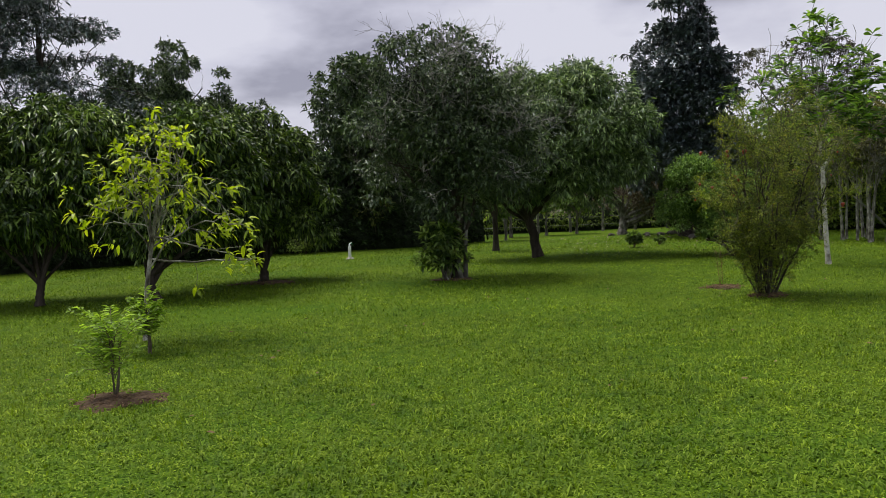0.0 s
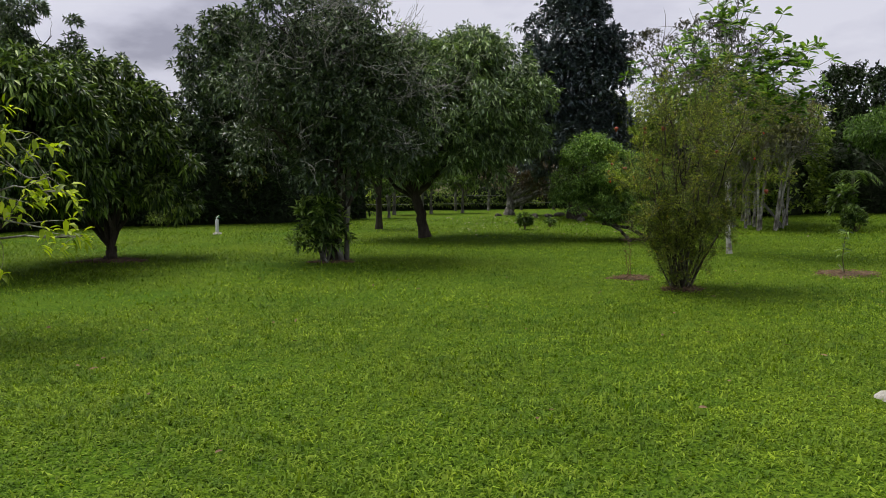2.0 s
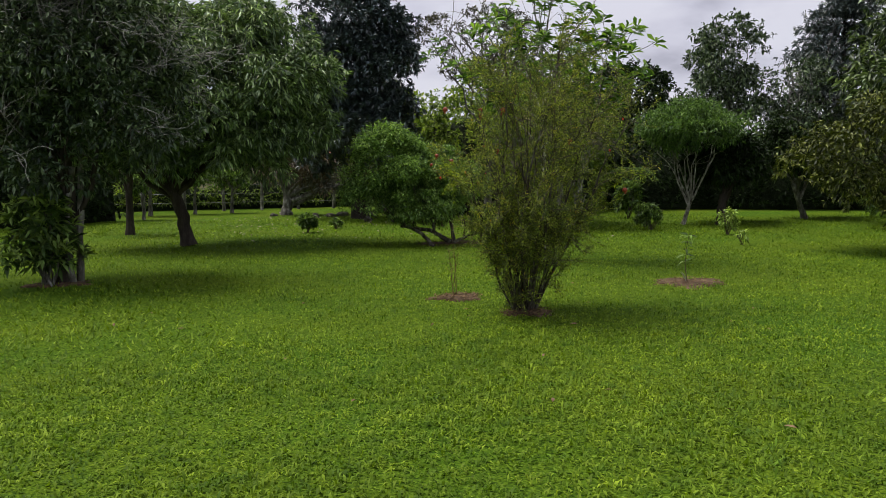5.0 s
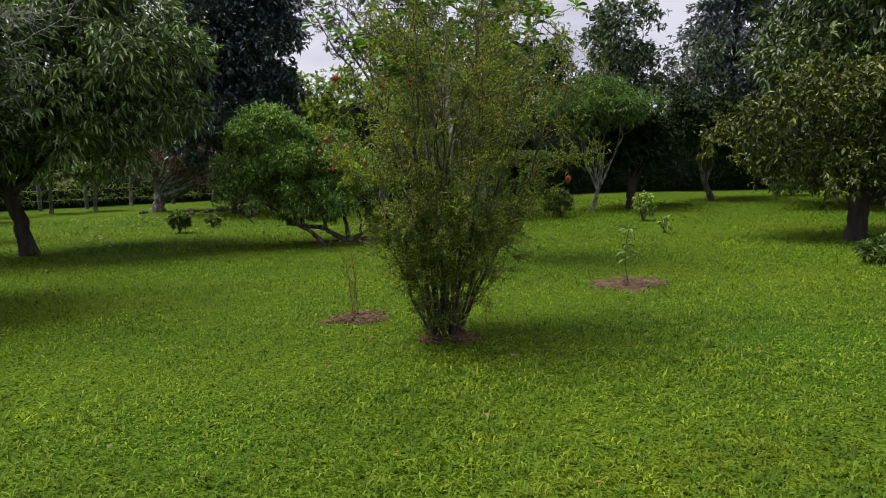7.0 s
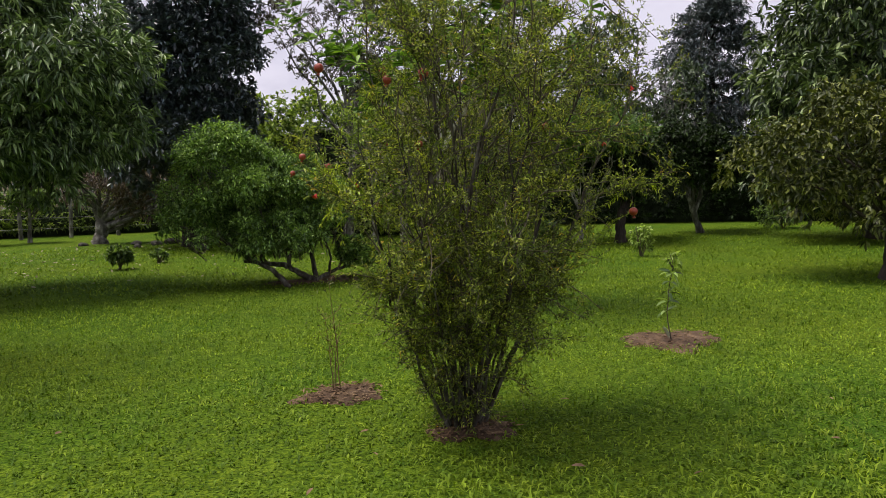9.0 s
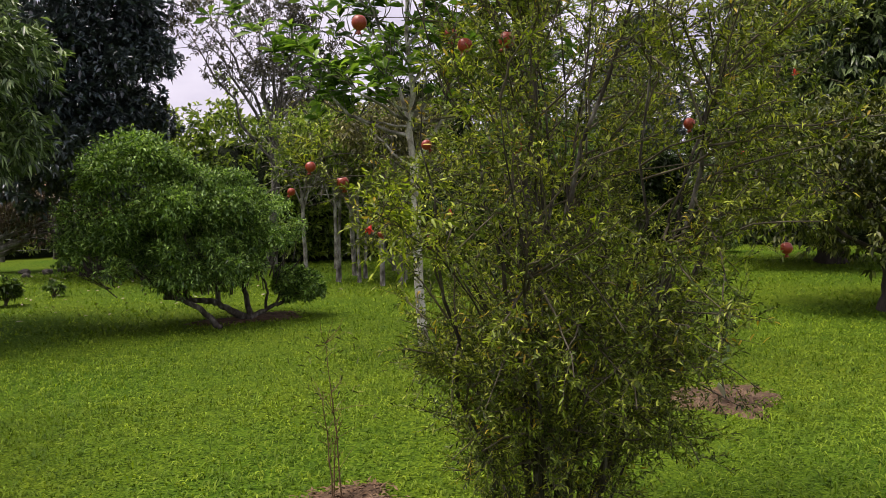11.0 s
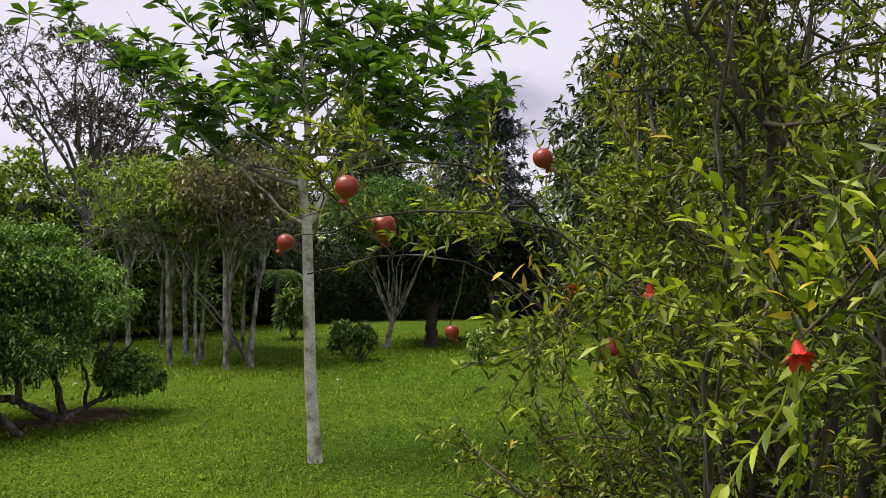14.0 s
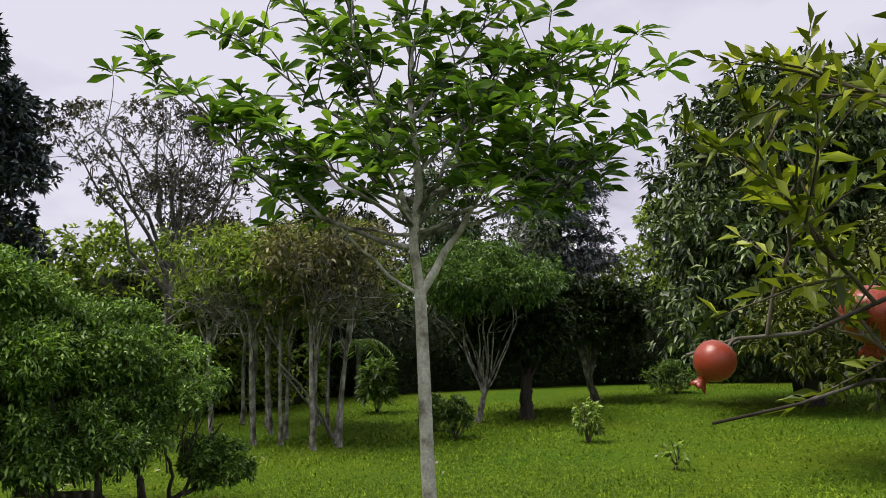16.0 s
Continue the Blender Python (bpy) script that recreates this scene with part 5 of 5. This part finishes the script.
# ---- saplings in bare soil ----
def sapling():
    rng = np.random.default_rng(141)
    e = hold("sapling", 8.24, 13.64, "thin young sapling with sparse leaves in bare soil", "sapling")
    ln = bend(rng, (0, 0, 0.03), (0.03, 0.02, 0.68), 8, 0, 0.03)
    v, f = tube(ln, np.linspace(0.008, 0.003, 8), 6)
    part_np("stem", v, f, M_BARK_TWIG, e, smooth=True)
    pts = ln[[3, 4, 5, 6, 7, 7]]
    lv, lf = leaves(rng, np.repeat(pts, 4, 0), on_sphere(rng, 24) * np.array([1, 1, 0.3]) + UP * 0.1, 0.11 + 0.05 * rng.random(24), 0.04, 0.3, 0.25, True)
    part_np("leaves", lv, lf, M_SHRUB, e)
    lv, lf = leaves(rng, np.array([[-0.03, 0, 0.05], [-0.02, 0.02, 0.06]]), np.array([[-0.5, 0.1, 1.0], [-0.75, -0.1, 0.9]]), 0.17, 0.05, 0.1, 0.1, True)
    part_np("leaf_guard", lv, lf, M_TAG, e, "whitish broad leaf at the foot")
    e2 = hold("dry_sapling", 4.78, 14.02, "thin dry reddish sapling with wispy twigs in bare soil", "sapling")
    tw = []
    for i in range(3):
        t = np.array([rng.normal(0, 0.04), rng.normal(0, 0.04), (0.88, 0.6, 0.45)[i]])
        ln = bend(rng, rng.normal(0, 0.012, 3) * np.array([1, 1, 0]), t, 8, 0, 0.02)
        v, f = tube(ln, np.linspace(0.005, 0.0015, 8), 5)
        part_np("stem", v, f, M_LITTER, e2, smooth=True)
        for _ in range(16):
            p0 = ln[rng.integers(2, 8)]
            tw.append(tube(bend(rng, p0, p0 + np.array([rng.normal(0, 0.07), rng.normal(0, 0.07), 0.03 + 0.11 * rng.random()]), 4, 0, 0.05), np.linspace(0.002, 0.001, 4), 3))
    v, f = joined(tw)
    part_np("twig_growth", v, f, M_LITTER, e2, kind="stuff")
    pts = np.array([[rng.normal(0, 0.1), rng.normal(0, 0.1), 0.35 + 0.6 * rng.random()] for _ in range(110)])
    lv, lf = leaves(rng, pts, on_sphere(rng, 110), 0.05, 0.008, 0.6, 0.1)
    part_np("leaves", lv, lf, M_BROADYEL, e2)


sapling()


# ---- garden taps ----
def garden_tap(x, y, h, label):
    e = hold("garden_tap", x, y, label, "tap post", "white tap posts on the lawn")
    rng = np.random.default_rng(int(h * 1000))
    sides = 18
    v, f = tube([(0, 0, 0), (0, 0, 0.012), (0.003, 0, h * 0.5), (0.006, 0, h - 0.008), (0.006, 0, h), (0.006, 0, h + 0.002)], [0.047, 0.047, 0.0465, 0.0465, 0.043, 0.001], sides)
    part_np("post", v, f, M_PVC, e, "thick white plastic pipe", smooth=True)
    ang = np.linspace(0, TAU, 20, endpoint=False)
    rings = []
    for r, z in ((0.125, -0.012), (0.12, 0.015), (0.085, 0.04), (0.05, 0.055)):
        k = 1 + 0.12 * np.sin(3 * ang + 1) + 0.08 * np.sin(7 * ang) + rng.normal(0, 0.02, 20)
        rings.append(np.stack([r * k * np.cos(ang), r * k * np.sin(ang), np.full(20, z) + rng.normal(0, 0.003, 20)], 1))
    bv = np.concatenate(rings)
    bf = [(i * 20 + j, i * 20 + (j + 1) % 20, (i + 1) * 20 + (j + 1) % 20, (i + 1) * 20 + j) for i in range(3) for j in range(20)]
    part_np("footing", bv, np.array(bf), M_MORTAR, e, "rough mortar footing", smooth=True)
    elbow = [(0, 0, h - 0.01), (0, 0, h + 0.045), (0.008, 0, h + 0.066), (0.026, 0, h + 0.076), (0.055, 0, h + 0.076)]
    v, f = tube(elbow, [0.021, 0.021, 0.021, 0.02, 0.02], 12)
    part_np("elbow", v, f, M_PVC, e, smooth=True)
    body = [(0.05, 0, h + 0.076), (0.075, 0, h + 0.076), (0.09, 0, h + 0.068), (0.098, 0, h + 0.045), (0.099, 0, h + 0.035)]
    v, f = tube(body, [0.014, 0.015, 0.014, 0.013, 0.001], 12)
    tap = part_np("spout", v, f, M_GREENTAP, e, "green plastic spout", smooth=True)
    v1, f1 = tube([(0.066, 0, h + 0.085), (0.066, 0, h + 0.11), (0.066, 0, h + 0.118)], [0.008, 0.008, 0.001], 10)
    v2, f2 = tube([(0.045, 0, h + 0.11), (0.066, 0, h + 0.114), (0.088, 0, h + 0.11)], [0.006, 0.007, 0.006], 8)
    v, f = joined([(v1, f1), (v2, f2)])
    part_np("handle", v, f, M_PVC, tap, smooth=True)
    e.rotation_euler = (0, 0, radians(-15))


garden_tap(4.09, 7.08, 0.70, "white plastic tap post with green spout in mortar footing")
garden_tap(-3.01, 26.2, 0.42, "short white tap post far across the lawn")


# ---- under the mango and towards the fence ----
crown_tree(151, "bare_bush", 7.5, 33.9, "bushy tree hung with dry brown leaves", [(0, 0, 0), (0.05, 0, 0.35), (0.1, 0, 0.8)], 0.2, 0.15,
           [(0.3, -0.2, 1.5, 1.4, 1.1, 0.8), (1.5, -0.8, 1.3, 1.3, 1.0, 0.8), (2.7, -1.5, 1.15, 1.3, 1.0, 0.7)], 1500, 5, 0.13, 0.03, M_BROWNLEAF, M_BARK_GREY, 0.8, 60, 14, 0.4, 24, 0.7)


def post_tree(seed, x, y, h, r, label, bark=M_BARK_GREY):
    crown_tree(seed, "small_tree", x, y, label, [(0, 0, 0), (0.02, 0, h * 0.4), (0.05, 0, h * 0.7)], r, r * 0.75,
               [(0, 0, h * 0.85, 0.7, 0.7, h * 0.22)], 380, 6, 0.14, 0.05, M_SHRUB, bark, 0.3, 26, 7, 0.5, group="small trees near the fence")


post_tree(152, 1.75, 26.9, 2.4, 0.10, "small thick-trunked tree in the mango's shade", M_BARK_DARK)
post_tree(153, 4.6, 36.0, 1.6, 0.06, "young light green tree near the fence")
post_tree(154, 6.0, 36.3, 1.5, 0.06, "young fruit tree near the fence")
post_tree(155, 3.0, 35.6, 1.9, 0.07, "young fruit tree near the fence")
post_tree(156, 2.6, 33.4, 1.4, 0.05, "thin young tree near the fence")


def fence():
    e = hold("fence", 1.5, 38.2, "rough wooden post and wire fence at the lawn's end", "fence", kind="structure")
    rng = np.random.default_rng(157)
    n = 12
    for i in range(n):
        v, f = tube(bend(rng, (i * 1.5, -0.06 * i, 0), (i * 1.5 + rng.normal(0, 0.03), -0.06 * i, 1.25 + 0.08 * rng.random()), 5, 0, 0.01), [0.07, 0.065, 0.062, 0.06, 0.055], 8)
        part_np("post", v, f, M_BARK_GREY, e, smooth=True)
    for z in (0.35, 0.7, 1.05):
        v, f = tube([(0, -0.07, z), ((n - 1) * 0.75, -0.33 - 0.07, z - 0.02), ((n - 1) * 1.5, -0.06 * (n - 1) - 0.07, z)], [0.005] * 3, 4)
        part_np("wire", v, f, M_WIRE, e)


fence()


def box(x0, y0, z0, x1, y1, z1):
    v = np.array([(x, y, z) for x in (x0, x1) for y in (y0, y1) for z in (z0, z1)], float)
    f = np.array([(0, 1, 3, 2), (4, 6, 7, 5), (0, 4, 5, 1), (2, 3, 7, 6), (0, 2, 6, 4), (1, 5, 7, 3)])
    return v, f


def house():
    """A low house far beyond the fence."""
    e = hold("house", 13.0, 56.0, "low pink-walled house with red tiled roof beyond the fence", "house")
    v, f = box(-6, 0, 0, 6, 7, 2.7)
    part_np("wall", v, f, M_WALL, e)
    for x in (-4.2, -1.4, 3.4):
        v, f = box(x - 0.6, -0.05, 1.0, x + 0.6, 0.06, 2.1)
        w = part_np("window", v, f, M_PVC, e)
        v, f = box(x - 0.5, -0.07, 1.1, x + 0.5, -0.055, 2.0)
        part_np("pane", v, f, M_GLASS, w)
    v, f = box(0.6, -0.05, 0, 1.5, 0.06, 2.1)
    part_np("door", v, f, M_BARK_DARK, e)
    rv, rf = [], []
    rows = 10
    for side in (0, 1):
        y0, y1 = (-0.7, 3.5) if side == 0 else (7.7, 3.5)
        for i in range(rows):
            a, b = i / rows, (i + 1) / rows
            za, zb = 2.6 + 1.5 * a, 2.6 + 1.5 * b
            q = len(rv)
            rv += [(-6.6, y0 + (y1 - y0) * a, za + 0.03), (6.6, y0 + (y1 - y0) * a, za + 0.03), (6.6, y0 + (y1 - y0) * b, zb - 0.02), (-6.6, y0 + (y1 - y0) * b, zb - 0.02),
                   (-6.6, y0 + (y1 - y0) * a, za - 0.06), (6.6, y0 + (y1 - y0) * a, za - 0.06)]
            rf += [(q, q + 1, q + 2, q + 3), (q, q + 4, q + 5, q + 1)]
    part_np("roof", np.array(rv), np.array(rf), M_ROOF, e)
    for x in (-6, 6):
        part_np("gable", np.array([(x, 0, 2.7), (x, 7, 2.7), (x, 3.5, 4.0)]), np.array([(0, 1, 2)]), M_WALL, e)


house()
for sd, x, y, h, w in ((158, 6.6, 41.0, 3.6, 1.7), (159, 9.6, 42.5, 4.2, 1.9), (160, 12.8, 41.0, 3.8, 1.8), (164, 3.2, 41.5, 4.0, 1.9)):
    crown_tree(sd, "background_tree", x, y, "dark leafy tree beyond the fence", [(0, 0, 0), (0.1, 0, 0.7), (0, 0, h * 0.6)], 0.12, 0.08,
               [(0, 0, h * 0.72, w * 0.8, w * 0.8, h * 0.28), (w * 0.4, 0, h * 0.55, w * 0.7, w * 0.7, h * 0.26)], 1500, 6, 0.2, 0.075, M_HEDGE_SHADED, M_BARK_DARK, 0.3, 60, 7, 0.4,
               group="trees beyond the fence")


def palm(seed, x, y, h, label):
    rng = np.random.default_rng(seed)
    e = hold("palm", x, y, label, "palm")
    v, f = tube(bend(rng, (0, 0, 0), (0.05, 0, h), 8, 0, 0.02), np.linspace(0.09, 0.06, 8), 8)
    part_np("trunk", v, f, M_BARK_GREY, e, smooth=True)
    for i in range(11):
        a = i * TAU / 11 + rng.normal(0, 0.15)
        d = np.array([math.cos(a), math.sin(a), 0])
        t = np.linspace(0, 1, 14)[:, None]
        ln = UP * h + d * 0.95 * t + UP * (0.75 * t - 1.0 * t ** 2)
        dd = unit(np.gradient(ln, axis=0))
        s = unit(np.cross(dd, UP))
        rod = tube(ln, np.linspace(0.012, 0.003, 14), 4)
        bs, ws = [], []
        for sg in (-1, 1):
            bs.append(ln[1:])
            ws.append(dd[1:] * 0.5 + s[1:] * sg - UP * 0.25)
        lv, lf = leaves(rng, np.concatenate(bs), np.concatenate(ws), 0.32, 0.035, 0.2, 0.1)
        tri = np.concatenate([rod[1][:, [0, 1, 2]], rod[1][:, [0, 2, 3]]])
        vv, ff = joined([(rod[0], tri), (lv, lf)])
        part_np("frond", vv, ff, M_SHRUB, e)


palm(161, 19.6, 29.7, 1.5, "small palm with arching fronds before the hedge")


def scatter(seed, name, n, x0, x1, y0, y1, size, mat, label, category):
    rng = np.random.default_rng(seed)
    base = np.stack([x0 + (x1 - x0) * rng.random(n), y0 + (y1 - y0) * rng.random(n), np.full(n, 0.055)], 1)
    v, f = leaves(rng, base, on_sphere(rng, n) * np.array([1, 1, 0.2]), size * (0.6 + 0.8 * rng.random(n)), size * 0.5, 0.3, 0.0, True)
    ob = new(name, mesh_np(name, v, f, mat))
    tagged(ob, label, category, kind="stuff")


scatter(171, "fallen_leaves", 230, 4.0, 10.5, 22.5, 32.5, 0.08, M_PETAL, "pale fallen leaves scattered on shaded lawn", "fallen leaves")
scatter(172, "fallen_leaves", 9, 9.0, 14.0, 18.0, 24.0, 0.09, M_PETAL, "few pale fallen leaves on the lawn", "fallen leaves")
scatter(173, "dry_leaves", 60, -5.0, 8.0, 6.0, 15.0, 0.06, M_LITTER, "few brown dry leaves lying in the grass", "fallen leaves")


def stone(seed, x, y, r):
    rng = np.random.default_rng(seed)
    bm = bmesh.new()
    bmesh.ops.create_icosphere(bm, subdivisions=2, radius=r)
    ph = rng.random(3) * TAU
    for w in bm.verts:
        k = 1 + 0.18 * math.sin(w.co.x / r * 3 + ph[0]) + 0.15 * math.sin(w.co.y / r * 4 + ph[1])
        w.co *= k
        w.co.z *= 0.6
        w.co.z += r * 0.35
    me = bpy.data.meshes.new("stone")
    bm.to_mesh(me)
    bm.free()
    me.materials.append(M_STONE)
    ob = new("stone", me)
    ob.location = (x, y, -0.02)
    tagged(ob, "dark weathered stone lying on the lawn", "stone", "stones on the lawn")


for i, (sx, sy, sr) in enumerate(((8.6, 32.0, 0.16), (9.1, 32.3, 0.2), (9.6, 31.6, 0.15), (8.2, 32.6, 0.14), (10.0, 32.2, 0.18), (7.9, 31.4, 0.12), (6.9, 33.2, 0.14), (8.9, 29.0, 0.16), (9.5, 28.2, 0.14))):
    stone(180 + i, sx, sy, sr)
